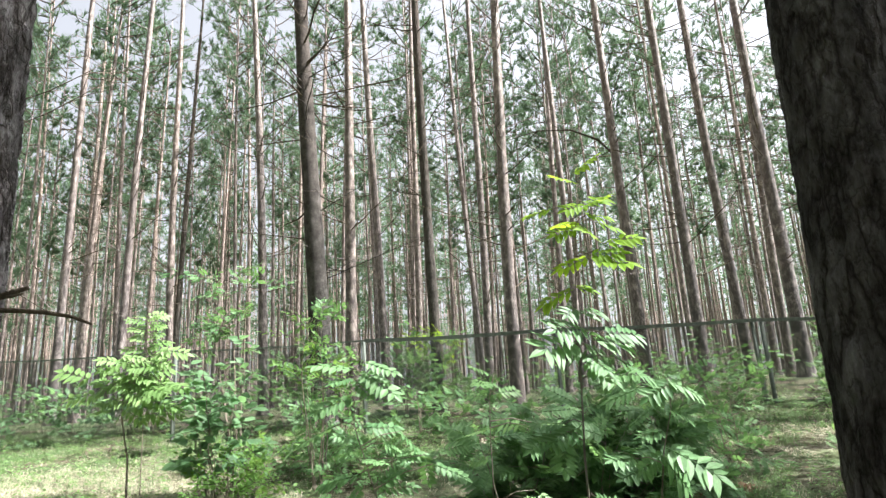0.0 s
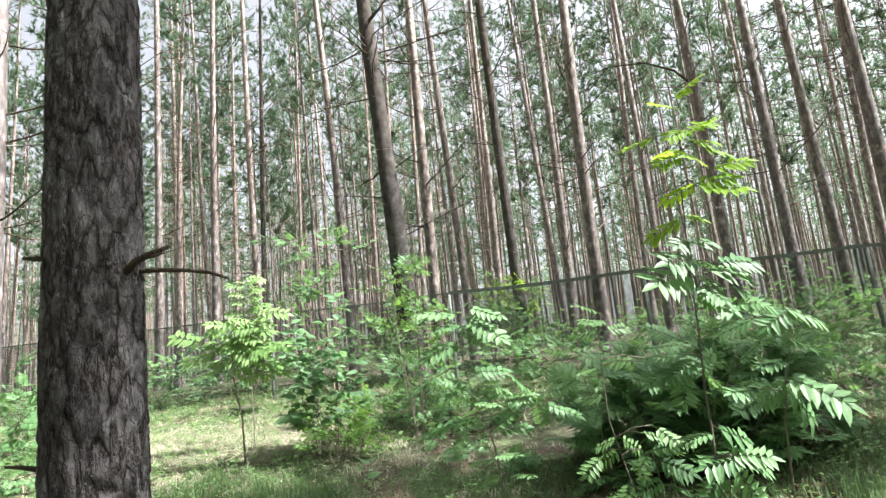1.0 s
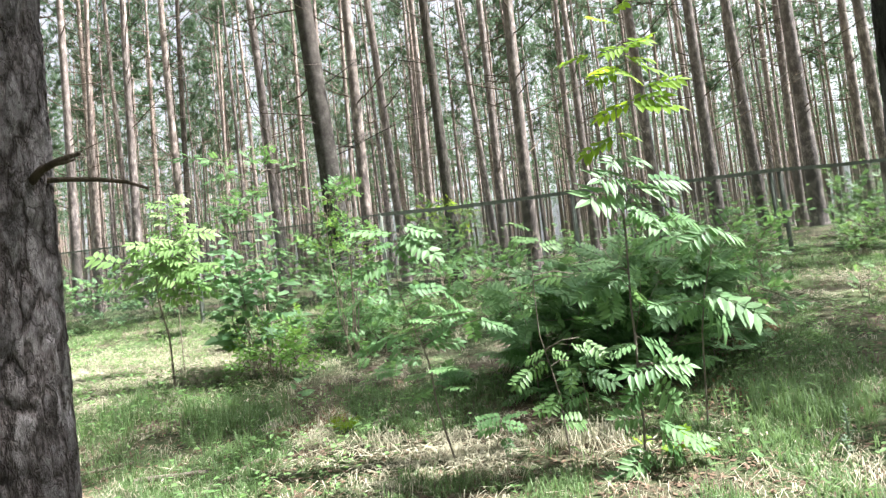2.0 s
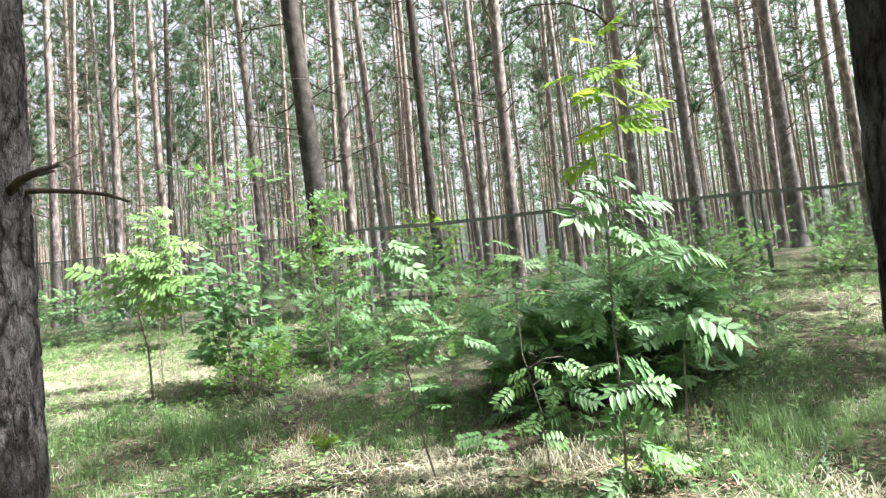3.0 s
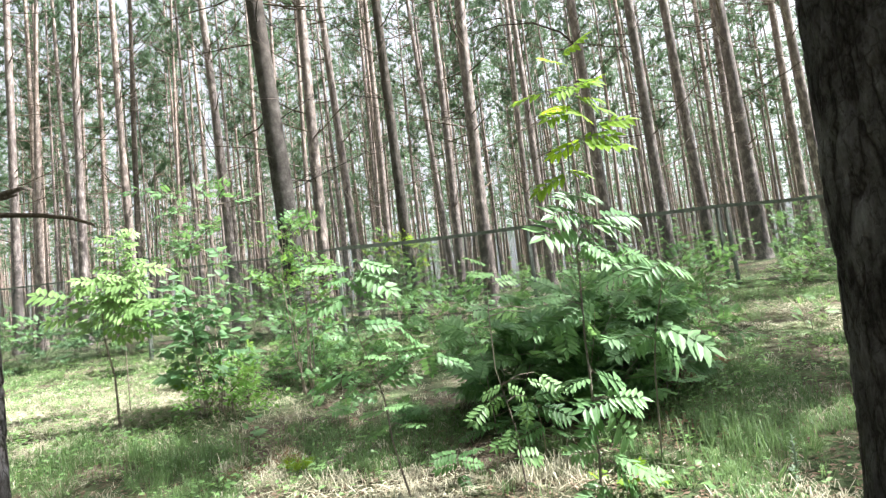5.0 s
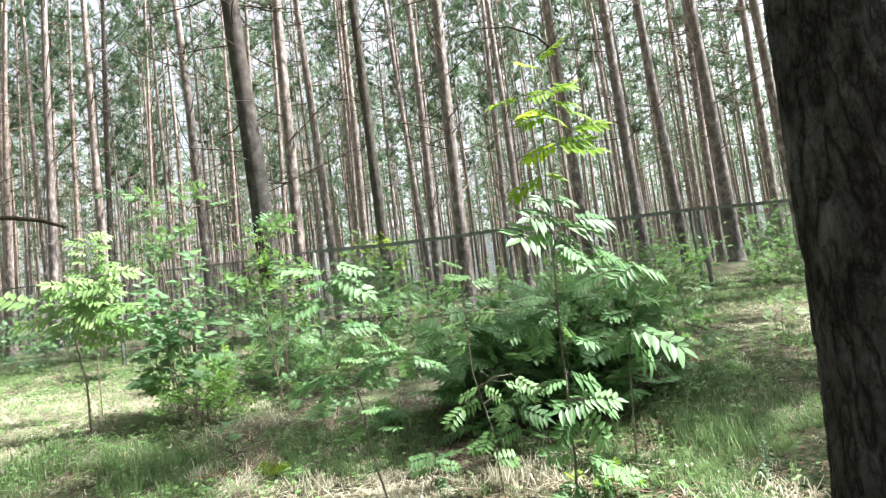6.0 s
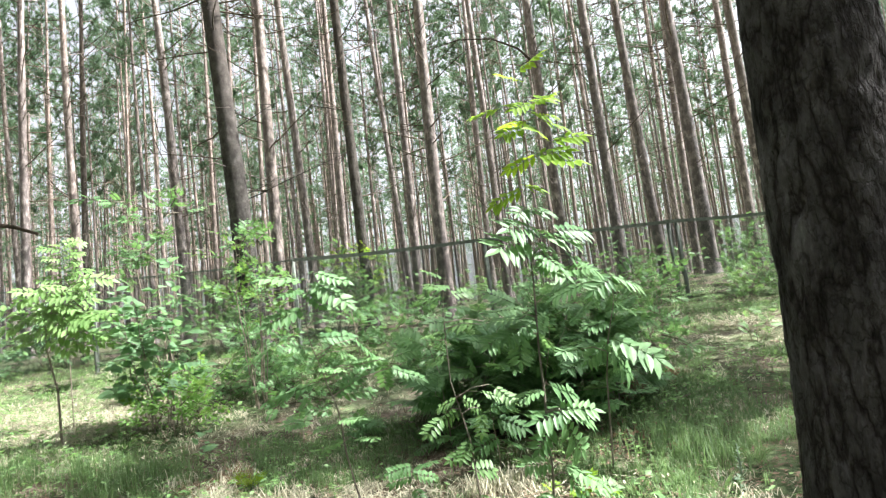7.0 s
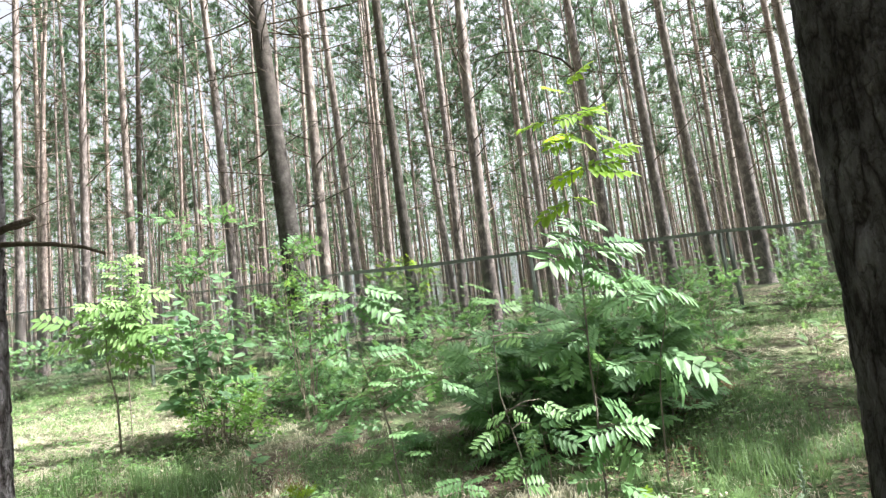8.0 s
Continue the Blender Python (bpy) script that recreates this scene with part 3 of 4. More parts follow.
def simple_mesh(rng, name, mat, wide):
    bd = Build()
    leaflet(bd, Vector((0.12, 0, 0)), Vector((1, 0, rng.uniform(-0.3, 0))).normalized(), Vector((0, rng.uniform(-0.3, 0.3), 1)).normalized(), 0.9, wide)
    bd.tube([(0, 0, 0), (0.14, 0, 0)], [0.012, 0.01], 3)
    return bd.mesh(name, mat)


rng = random.Random(31)
ROWAN = [pinnate_mesh(rng, "rowan_leaf", LEAF_ROWAN, 6, 0.16, 0.42, 0.1) for _ in range(6)]
YOUNG_LIT = [pinnate_mesh(rng, "young_lit_leaf", LEAF_YOUNG_LIT, 5, 0.2, 0.44, 0.12) for _ in range(5)]
FINE = [pinnate_mesh(rng, "rowan_leaf", LEAF_ROWAN, 7, 0.13, 0.3, 0.16) for _ in range(5)]
SPARSE = [pinnate_mesh(rng, "rowan_leaf", LEAF_ROWAN, 6, 0.155, 0.29, 0.1) for _ in range(5)]
SUNLIT = [pinnate_mesh(rng, "sunlit_leaf", LEAF_SUNLIT, 5, 0.17, 0.36, 0.12) for _ in range(4)]
SHRUB = [pinnate_mesh(rng, "shrub_leaf", LEAF_SHRUB, 5, 0.13, 0.30) for _ in range(4)]
BROAD = [simple_mesh(rng, "broad_leaf", LEAF_BROAD, 0.62) for _ in range(4)]
SMALL = [simple_mesh(rng, "small_leaf", LEAF_SHRUB, 0.5) for _ in range(3)]


def leaf_pose(rng, a, c, least=0.13, roll=0.35, face=0.25):
    """Pose of a unit leaf from its foot a to its tip c."""
    d = c - a
    length = max(d.length, least)
    d.normalize()
    up = Vector((rng.gauss(0.35, roll), rng.gauss(-face, roll), 1))
    side = up.cross(d).normalized()
    nrm = d.cross(side)
    m = Matrix((d, side, nrm)).transposed().to_4x4()
    return Matrix.Translation(a) @ m @ Matrix.Diagonal((length, length, length, 1))


def sapling(label, stem, rows, y, r0, kinds, seed, group, young_lit_from=99.0):
    """A sapling with a stem along the points given and leaves from foot (x, z) to tip (x, dy, z)."""
    rng = random.Random(seed)
    foot = Vector(stem[0])
    foot.z = ground_z(foot.x, foot.y) - 0.02
    plant = thing("rowan_sapling", foot, label, "sapling", group)
    pts = [foot] + [Vector(p) for p in stem[1:]]
    bd = Build()
    n = len(pts) - 1
    bd.tube([p - foot for p in pts], [r0 * (1 - 0.75 * i / n) for i in range(n + 1)], 7)
    part("stem", bd.mesh("stem", BARK_STEM), plant)
    for ax, az, bx, dy, bz in rows:
        a, c = Vector((ax, y, az)) - foot, Vector((bx, y + dy, bz)) - foot
        pool = YOUNG_LIT if az > young_lit_from else kinds
        join = min((p.lerp(q, k / 6) - foot for p, q in zip(pts, pts[1:]) for k in range(7)), key=lambda p: (p - a).length)
        reach = c - a
        if reach.length > 0.32:
            a = c - reach.normalized() * 0.30
        if (a - join).length > 0.02:
            bt = Build()
            bt.tube([join, join.lerp(a, 0.5) + Vector((0, 0, 0.02)), a], [0.004, 0.003, 0.0022], 5)
            part("twig", bt.mesh("twig", BARK_STEM), plant)
        part("leaf", rng.choice(pool), plant, leaf_pose(rng, a, c, 0.15, 0.22, 0.7))
    return plant


TOP = [
    (0.85, 2.81, 0.95, -0.07, 2.86), (0.87, 2.75, 0.74, -0.05, 2.78), (0.90, 2.63, 1.03, 0.07, 2.69), (0.88, 2.61, 1.00, -0.07, 2.64),
    (0.72, 2.61, 0.57, 0.04, 2.60), (0.91, 2.62, 0.78, -0.04, 2.60), (0.89, 2.57, 1.03, 0.06, 2.56), (0.95, 2.52, 1.09, 0.05, 2.49),
    (0.84, 2.49, 0.71, -0.04, 2.46), (0.86, 2.51, 0.88, -0.09, 2.44), (0.85, 2.53, 0.77, 0.08, 2.54), (0.98, 2.40, 1.15, -0.03, 2.43),
    (0.89, 2.34, 1.06, -0.04, 2.33), (0.91, 2.31, 1.09, -0.09, 2.26), (0.89, 2.33, 0.73, 0.06, 2.28), (0.80, 2.17, 0.89, 0.08, 2.18),
    (0.79, 2.16, 0.62, 0.05, 2.10), (0.81, 2.03, 0.95, 0.10, 2.05)]
MIDDLE = [
    (0.79, 2.06, 0.73, -0.09, 2.02), (0.82, 1.95, 0.65, -0.17, 1.93), (0.78, 1.88, 0.57, -0.19, 1.85), (0.81, 1.95, 0.93, 0.08, 1.92),
    (0.81, 1.87, 0.94, 0.05, 1.81), (0.86, 1.89, 1.07, 0.07, 1.87), (0.93, 1.92, 1.12, 0.07, 1.92), (0.84, 1.84, 0.73, 0.07, 1.80),
    (0.81, 1.78, 0.94, -0.09, 1.67), (0.81, 1.82, 0.92, -0.08, 1.72), (0.97, 1.79, 1.16, 0.10, 1.70), (0.94, 1.70, 1.06, -0.08, 1.71),
    (0.75, 1.46, 0.59, -0.07, 1.39), (0.76, 1.42, 0.82, 0.04, 1.35), (0.67, 1.39, 0.64, -0.06, 1.27), (0.68, 1.48, 0.52, 0.03, 1.48),
    (0.62, 1.42, 0.48, -0.05, 1.37)]
LOW = [
    (0.76, 1.11, 0.65, -0.02, 1.09), (0.79, 1.13, 0.94, 0.08, 1.05), (0.82, 1.00, 1.01, -0.02, 1.00), (0.87, 0.99, 0.68, -0.05, 0.96),
    (0.88, 0.97, 0.99, 0.06, 0.93), (0.84, 0.95, 0.93, 0.06, 0.76), (0.78, 0.92, 0.68, -0.04, 0.84), (0.75, 0.75, 0.61, -0.03, 0.75),
    (0.82, 0.73, 0.97, -0.10, 0.63), (0.83, 0.68, 0.93, 0.04, 0.52), (0.93, 0.60, 1.07, 0.03, 0.59), (0.74, 0.60, 0.64, -0.10, 0.51),
    (0.75, 0.58, 0.84, 0.05, 0.47), (0.71, 0.49, 0.55, -0.09, 0.46), (0.74, 0.49, 0.89, 0.05, 0.41)]
SIDE = [
    (1.18, 1.65, 1.00, 0.07, 1.57), (1.37, 1.68, 1.21, -0.07, 1.59), (1.34, 1.69, 1.53, 0.05, 1.60), (1.29, 1.32, 1.55, -0.09, 1.16),
    (1.28, 1.25, 1.42, 0.10, 1.07), (1.28, 1.29, 1.15, 0.06, 1.19), (1.11, 1.27, 0.96, -0.08, 1.27), (1.33, 1.53, 1.45, 0.02, 1.46),
    (1.30, 1.41, 1.15, -0.02, 1.39)]
SLIM = [
    (0.36, 1.68, 0.24, 0.06, 1.74), (0.33, 1.64, 0.21, 0.07, 1.65), (0.35, 1.65, 0.48, 0.08, 1.68), (0.34, 1.75, 0.26, -0.07, 1.79),
    (0.37, 1.71, 0.27, -0.10, 1.70), (0.32, 1.31, 0.21, 0.07, 1.31), (0.51, 1.48, 0.34, 0.07, 1.49), (0.32, 1.47, 0.20, 0.03, 1.45),
    (0.55, 1.49, 0.65, -0.05, 1.49), (0.36, 1.10, 0.22, 0.09, 1.05), (0.34, 1.11, 0.45, 0.04, 1.03), (0.36, 1.04, 0.25, 0.03, 0.98),
    (0.26, 1.02, 0.14, -0.10, 0.94), (0.46, 1.03, 0.44, -0.04, 0.90), (0.52, 1.15, 0.64, -0.07, 1.05), (0.45, 1.12, 0.56, 0.04, 1.08),
    (0.38, 0.89, 0.32, -0.07, 0.78), (0.38, 0.83, 0.26, -0.03, 0.79), (0.34, 0.71, 0.51, 0.10, 0.70)]
WEAK = [
    (-0.45, 1.83, -0.67, -0.06, 1.88), (-0.37, 1.87, -0.19, -0.03, 1.79), (-0.38, 1.82, -0.20, -0.09, 1.66), (-0.43, 1.77, -0.29, 0.04, 1.78),
    (-0.44, 1.77, -0.38, -0.02, 1.71), (-0.44, 1.78, -0.51, -0.05, 1.77), (-0.45, 1.67, -0.66, -0.09, 1.62), (-0.54, 1.53, -0.83, 0.08, 1.40),
    (-0.42, 1.45, -0.54, -0.08, 1.48), (-0.39, 1.51, -0.19, 0.07, 1.49), (-0.19, 1.48, -0.06, 0.04, 1.34), (-0.28, 1.42, -0.21, 0.06, 1.37),
    (-0.05, 1.35, -0.05, 0.04, 1.19), (-0.01, 1.30, 0.18, 0.02, 1.21), (-0.22, 1.34, -0.05, 0.03, 1.35), (-0.40, 1.34, -0.27, -0.06, 1.32),
    (-0.41, 1.26, -0.64, 0.06, 1.21), (-0.32, 1.18, -0.22, -0.02, 1.24), (-0.29, 1.21, -0.15, 0.09, 1.30), (-0.29, 1.18, -0.11, 0.06, 1.18)]
WEAK_LOW = [
    (-0.31, 1.05, -0.18, -0.09, 1.05), (-0.31, 1.03, -0.40, 0.03, 1.02), (-0.34, 1.09, -0.45, -0.02, 1.13), (-0.23, 0.94, -0.14, -0.09, 0.95),
    (-0.30, 0.95, -0.39, 0.07, 0.90)]
TINY = [
    (0.07, 0.73, 0.14, -0.06, 0.75), (0.06, 0.74, -0.07, -0.03, 0.73), (0.06, 0.68, -0.07, 0.04, 0.67), (0.06, 0.62, 0.09, -0.06, 0.57),
    (0.05, 0.70, 0.13, 0.02, 0.67)]
SEEDLING = [
    (0.61, 0.90, 0.78, -0.05, 0.83), (0.61, 0.88, 0.72, 0.10, 0.79), (0.64, 0.75, 0.73, 0.08, 0.72), (0.58, 0.91, 0.49, -0.05, 0.89),
    (0.57, 0.96, 0.66, -0.03, 0.98), (0.61, 0.79, 0.51, -0.03, 0.76)]
ARMS = [
    (-2.99, 1.83, -3.22, 0.09, 1.87), (-3.07, 1.94, -3.41, -0.09, 1.89), (-3.17, 2.04, -3.53, -0.06, 2.15), (-3.03, 1.96, -3.23, 0.02, 2.07),
    (-2.95, 1.77, -3.04, 0.04, 1.65), (-2.95, 1.79, -2.74, 0.02, 1.67), (-2.87, 1.82, -2.60, 0.08, 1.72), (-2.91, 1.97, -2.70, -0.09, 1.85),
    (-2.93, 2.05, -3.10, -0.02, 2.17), (-2.88, 2.08, -2.66, -0.03, 2.03), (-2.79, 1.96, -2.51, -0.09, 1.93), (-2.85, 1.91, -2.97, -0.06, 1.98),
    (-2.74, 1.85, -2.45, 0.05, 1.78), (-2.80, 2.16, -3.01, 0.03, 2.24), (-2.78, 2.18, -2.56, 0.07, 2.20)]
GROUP = "rowan saplings of the clearing"
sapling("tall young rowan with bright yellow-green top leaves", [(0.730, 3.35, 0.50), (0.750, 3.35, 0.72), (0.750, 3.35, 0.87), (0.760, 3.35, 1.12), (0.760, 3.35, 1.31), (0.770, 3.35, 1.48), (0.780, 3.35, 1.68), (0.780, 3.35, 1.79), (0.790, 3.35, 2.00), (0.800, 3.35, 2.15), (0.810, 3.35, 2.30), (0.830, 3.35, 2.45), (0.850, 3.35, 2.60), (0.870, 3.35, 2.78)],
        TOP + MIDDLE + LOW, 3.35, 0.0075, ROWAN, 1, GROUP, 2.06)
sapling("rowan sapling with large pale green leaves beside the clump", [(1.200, 3.80, 0.90), (1.240, 3.80, 1.09), (1.280, 3.80, 1.31), (1.350, 3.80, 1.53), (1.350, 3.80, 1.69)], SIDE, 3.8, 0.006, ROWAN, 2, GROUP)
sapling("slim rowan sapling with small light leaves", [(0.400, 3.60, 0.44), (0.400, 3.60, 0.56), (0.390, 3.60, 0.71), (0.380, 3.60, 0.87), (0.350, 3.60, 1.01), (0.310, 3.60, 1.19), (0.310, 3.60, 1.44), (0.320, 3.60, 1.65), (0.350, 3.60, 1.76)], SLIM, 3.6, 0.006, SHRUB, 3, GROUP)
sapling("thin leaning rowan sapling with sparse leaves", [(-0.210, 3.70, 0.52), (-0.260, 3.70, 0.72), (-0.290, 3.70, 0.87), (-0.300, 3.70, 1.00), (-0.310, 3.70, 1.09), (-0.330, 3.70, 1.17), (-0.360, 3.70, 1.25), (-0.380, 3.70, 1.33), (-0.420, 3.70, 1.45), (-0.440, 3.70, 1.53), (-0.440, 3.70, 1.64), (-0.430, 3.70, 1.73), (-0.400, 3.70, 1.84)],
        WEAK + WEAK_LOW, 3.7, 0.006, SPARSE, 4, GROUP)
sapling("thin rowan seedling with a dark bent stem", [(0.600, 4.10, 0.54), (0.600, 4.10, 0.69), (0.590, 4.10, 0.81), (0.570, 4.10, 0.96)], SEEDLING, 4.1, 0.006, ROWAN, 6, GROUP)
sapling("tiny rowan seedling in the grass", [(0.000, 3.80, 0.49), (0.030, 3.80, 0.61), (0.060, 3.80, 0.75)], TINY, 3.8, 0.004, SPARSE, 5, GROUP)
rng = random.Random(77)
for k in range(26):
    x, z, side = rng.uniform(-3.1, -2.5), rng.uniform(1.72, 2.3), rng.choice((-1, 1))
    ARMS.append((x, z, x + side * rng.uniform(0.16, 0.26), rng.uniform(-0.12, 0.12), z + rng.uniform(-0.1, 0.04)))
sapling("sunlit rowan sapling with a thin bent dark stem", [(-2.850, 6.00, 0.82), (-2.860, 6.00, 1.10), (-2.870, 6.00, 1.35), (-2.910, 6.00, 1.52), (-2.950, 6.00, 1.71), (-2.950, 6.00, 1.90), (-2.880, 6.00, 2.08), (-2.800, 6.00, 2.19)], ARMS, 6.0, 0.011, SUNLIT, 7, GROUP)
SPIRE_FOOT, SPIRE_TIP, SPIRE_LOW, SPIRE_HIGH = -3.09, -3.12, 1.9, 2.77
spire = []
for k in range(36):
    u, side = k / 35, 1 if k % 2 else -1
    x, z = SPIRE_FOOT + (SPIRE_TIP - SPIRE_FOOT) * u, SPIRE_LOW + (SPIRE_HIGH - SPIRE_LOW) * u
    spire.append((x, z, x + side * (0.27 - 0.11 * u) * (0.6 + 0.4 * (k % 3) / 2), -0.08 + 0.07 * (k % 4), z + 0.03))
sapling("slender sunlit rowan sapling with yellow-green leaves", [(-3.070, 6.70, 1.55), (-3.090, 6.70, 1.90), (-3.100, 6.70, 2.25), (-3.100, 6.70, 2.55), (-3.120, 6.70, 2.77)], spire, 6.7, 0.006, SUNLIT, 8, GROUP)


# ---------- shrubs ----------
def blade(bd, root, d, normal, length, width):
    """One small leaflet of few faces."""
    side = d.cross(normal).normalized() * width * 0.5
    k = len(bd.v)
    mid = root + d * length * 0.45
    bd.v.extend([root, mid + side + normal * width * 0.12, root + d * length - normal * length * 0.15, mid - side + normal * width * 0.12, mid])
    bd.f.extend([(k, k + 4, k + 1), (k + 4, k + 2, k + 1), (k, k + 3, k + 4), (k + 4, k + 3, k + 2)])
    bd.mi.extend([0] * 4)


def spray_mesh(rng, name, mat, leaves, pairs, wide, length):
    """A leafy twig one unit long along x, with feathered or single leaves."""
    bd = Build()
    bend = rng.uniform(-0.2, 0.2)

    def at_twig(k):
        return Vector((k, bend * k * k, 0.12 * k - 0.1 * k * k))
    bd.tube([at_twig(q / 5) for q in range(6)], [0.014 * (1 - 0.15 * q) for q in range(6)], 3, 1)
    turn = rng.uniform(0, 6.3)
    for i in range(leaves):
        k = 0.2 + 0.8 * i / (leaves - 1)
        turn += 2.4 + rng.uniform(-0.5, 0.5)
        d = Vector((0.75, math.cos(turn), 0.5 * math.sin(turn) + 0.1)).normalized()
        if i == leaves - 1:
            d = Vector((1, bend * 2, 0.0)).normalized()
        nrm = Vector((rng.gauss(-0.1, 0.3), rng.gauss(0, 0.3), 1))
        nrm = (nrm - d * nrm.dot(d)).normalized()
        side = d.cross(nrm)
        ln = length * rng.uniform(0.75, 1.2)
        root = at_twig(k)
        if pairs == 0:
            leaflet(bd, root + d * 0.04, d, nrm, ln, ln * wide)
            continue
        bd.tube([root, root + d * ln - nrm * ln * 0.12], [0.006, 0.003], 3, 1, False)
        for j in range(pairs):
            g = 0.3 + 0.6 * j / pairs
            p = root + d * ln * g - nrm * ln * 0.12 * g * g
            size = ln * 0.3 * (0.8 + 0.4 * math.sin(math.pi * g))
            for s in (-1, 1):
                blade(bd, p, (side * s + d * 0.45).normalized(), (nrm + d * rng.gauss(0, 0.2)).normalized(), size, size * wide)
        blade(bd, root + d * ln * 0.88, d, nrm, ln * 0.3, ln * 0.3 * wide)
    return bd.mesh(name, mat, BARK_TWIG)


rng = random.Random(33)
ROWAN_SPRAY = [spray_mesh(rng, "rowan_spray", LEAF_ROWAN, 6, 6, 0.38, 0.5) for _ in range(4)]
SHRUB_SPRAY = [spray_mesh(rng, "leafy_spray", LEAF_SHRUB, 6, 5, 0.42, 0.45) for _ in range(4)]
BROAD_SPRAY = [spray_mesh(rng, "leafy_spray", LEAF_BROAD, 8, 0, 0.62, 0.32) for _ in range(3)]
FRESH_SPRAY = [spray_mesh(rng, "leafy_spray", LEAF_FRESH, 10, 0, 0.5, 0.24) for _ in range(3)]
YOUNG_LIT_SPRAY = [spray_mesh(rng, "leafy_spray", LEAF_YOUNG_LIT, 6, 5, 0.45, 0.45) for _ in range(3)]


def bush(name, label, x, y, height, spread, stems, leaves, kinds, size, seed, category="shrub", low=0.08, top_kinds=None, lean=(0, 0), twigs=4, rise=0.3, leaf_name="leaf"):
    """Stems from one root, each with side twigs; leaves sit on the stem's upper part and on the twigs."""
    rng = random.Random(seed)
    foot = Vector((x, y, ground_z(x, y) - 0.02))
    plant = thing(name, foot, label, category, "undergrowth shrubs")
    for _ in range(stems):
        a = rng.uniform(0, 2 * math.pi)
        h = height * rng.uniform(0.8 if category == "sapling" else 0.5, 1.0)
        out = spread * rng.random() ** 0.6
        tip = Vector((math.cos(a) * out + lean[0] * h, math.sin(a) * out + lean[1] * h, h))
        b0 = Vector((math.cos(a), math.sin(a), 0)) * out * rng.uniform(0.1, 0.6)
        b0.z = ground_z(x + b0.x, y + b0.y) - foot.z - 0.03
        mid = b0.lerp(tip, 0.5) + Vector((rng.gauss(0, 0.06), rng.gauss(0, 0.06), 0.05 * h))
        pts = []
        for i in range(9):
            k = i / 8
            pts.append(b0 * (1 - k) ** 2 + mid * 2 * k * (1 - k) + tip * k * k + Vector((rng.gauss(0, 0.01), rng.gauss(0, 0.01), 0)))
        bd = Build()
        r0 = 0.003 + 0.004 * h
        bd.tube(pts, [r0 * (1 - 0.8 * i / 8) for i in range(9)], 5)
        carriers = [(pts, low, 1.0)]
        for i in range(twigs):
            k = min(0.95, low + (0.97 - low) * (i + rng.random()) / twigs)
            j = min(7, int(k * 8))
            p = pts[j].lerp(pts[j + 1], k * 8 - j)
            b = rng.uniform(0, 6.3)
            d = Vector((math.cos(b), math.sin(b), rise + rng.gauss(0, 0.25))).normalized()
            ln = (0.15 + 0.42 * spread) * rng.uniform(0.6, 1.3) * (1.1 - 0.5 * k)
            tw = [p, p + d * ln * 0.5 + Vector((0, 0, rng.gauss(0, 0.02))), p + d * ln + Vector((rng.gauss(0, 0.03), rng.gauss(0, 0.03), -0.08 * ln))]
            bd.tube(tw, [r0 * 0.5, r0 * 0.38, r0 * 0.22], 4)
            carriers.append((tw, 0.35, k))
        part("stem", bd.mesh("stem", BARK_STEM), plant)
        turn = rng.uniform(0, 6.3)
        for i in range(leaves):
            line, start, level = carriers[i % len(carriers)]
            k = start + (1 - start) * rng.random() ** 0.7
            n = len(line) - 1
            j = min(n - 1, int(k * n))
            p = line[j].lerp(line[j + 1], k * n - j)
            along = (line[j + 1] - line[j]).normalized()
            turn += 2.4 + rng.uniform(-0.5, 0.5)
            ln = size * rng.uniform(0.65, 1.3)
            d = (Vector((math.cos(turn), math.sin(turn), rng.uniform(-0.35, 0.4))) + along * 0.6).normalized()
            tall = level * (k if line is pts else 1.0)
            pool = top_kinds if top_kinds and tall > 0.7 else kinds
            part(leaf_name, rng.choice(pool), plant, leaf_pose(rng, p, p + d * ln, 0.02, 0.3, 0.5))
    return plant


# the dark clump of rowans
bush("rowan_bush", "dense dark green rowan bush in shade", 1.1, 5.0, 1.05, 0.62, 17, 24, FINE, 0.23, 41, lean=(0.05, 0))
bush("rowan_bush", "spreading rowan bush with shaded leaves", 1.7, 5.2, 0.88, 0.45, 12, 20, FINE, 0.22, 42)
bush("rowan_bush", "low rowan bush at the edge of the clump", 0.5, 5.0, 0.88, 0.58, 14, 20, FINE, 0.22, 43)
bush("rowan_bush", "tall rowan bush with dull leaves in the clump", 1.45, 5.5, 1.2, 0.5, 5, 7, ROWAN_SPRAY, 0.3, 57, leaf_name="leaf_spray")
bush("rowan_bush", "rowan bush with dull green leaves beside the fence post", 2.65, 6.3, 1.12, 0.45, 5, 8, ROWAN_SPRAY, 0.3, 44, leaf_name="leaf_spray")
# sunlit saplings and bushes by the old pine
bush("broadleaf_bush", "broad-leaved green bush half in sun", -2.15, 6.25, 1.6, 0.46, 11, 44, BROAD, 0.125, 47, low=0.2, twigs=6)
bush("broadleaf_bush", "low yellow-green bush with small leaves", -1.85, 6.1, 0.68, 0.38, 9, 11, FRESH_SPRAY, 0.2, 48, low=0.05, leaf_name="leaf_spray")
bush("leafy_bush", "tall bush with bright green feathery leaves", -1.3, 6.8, 1.72, 0.42, 7, 7, FRESH_SPRAY, 0.26, 49, low=0.8, leaf_name="leaf_spray", twigs=5)
bush("leafy_sapling", "thin sapling with leaves in front of a thick pine", -2.2, 10.4, 2.1, 0.35, 3, 6, ROWAN_SPRAY, 0.36, 66, "sapling", 0.3, leaf_name="leaf_spray")
bush("leafy_sapling", "tall thin sapling with a few high leaf sprays", -3.0, 9.4, 2.9, 0.65, 4, 8, ROWAN_SPRAY, 0.32, 50, "sapling", 0.5, leaf_name="leaf_spray", twigs=4)
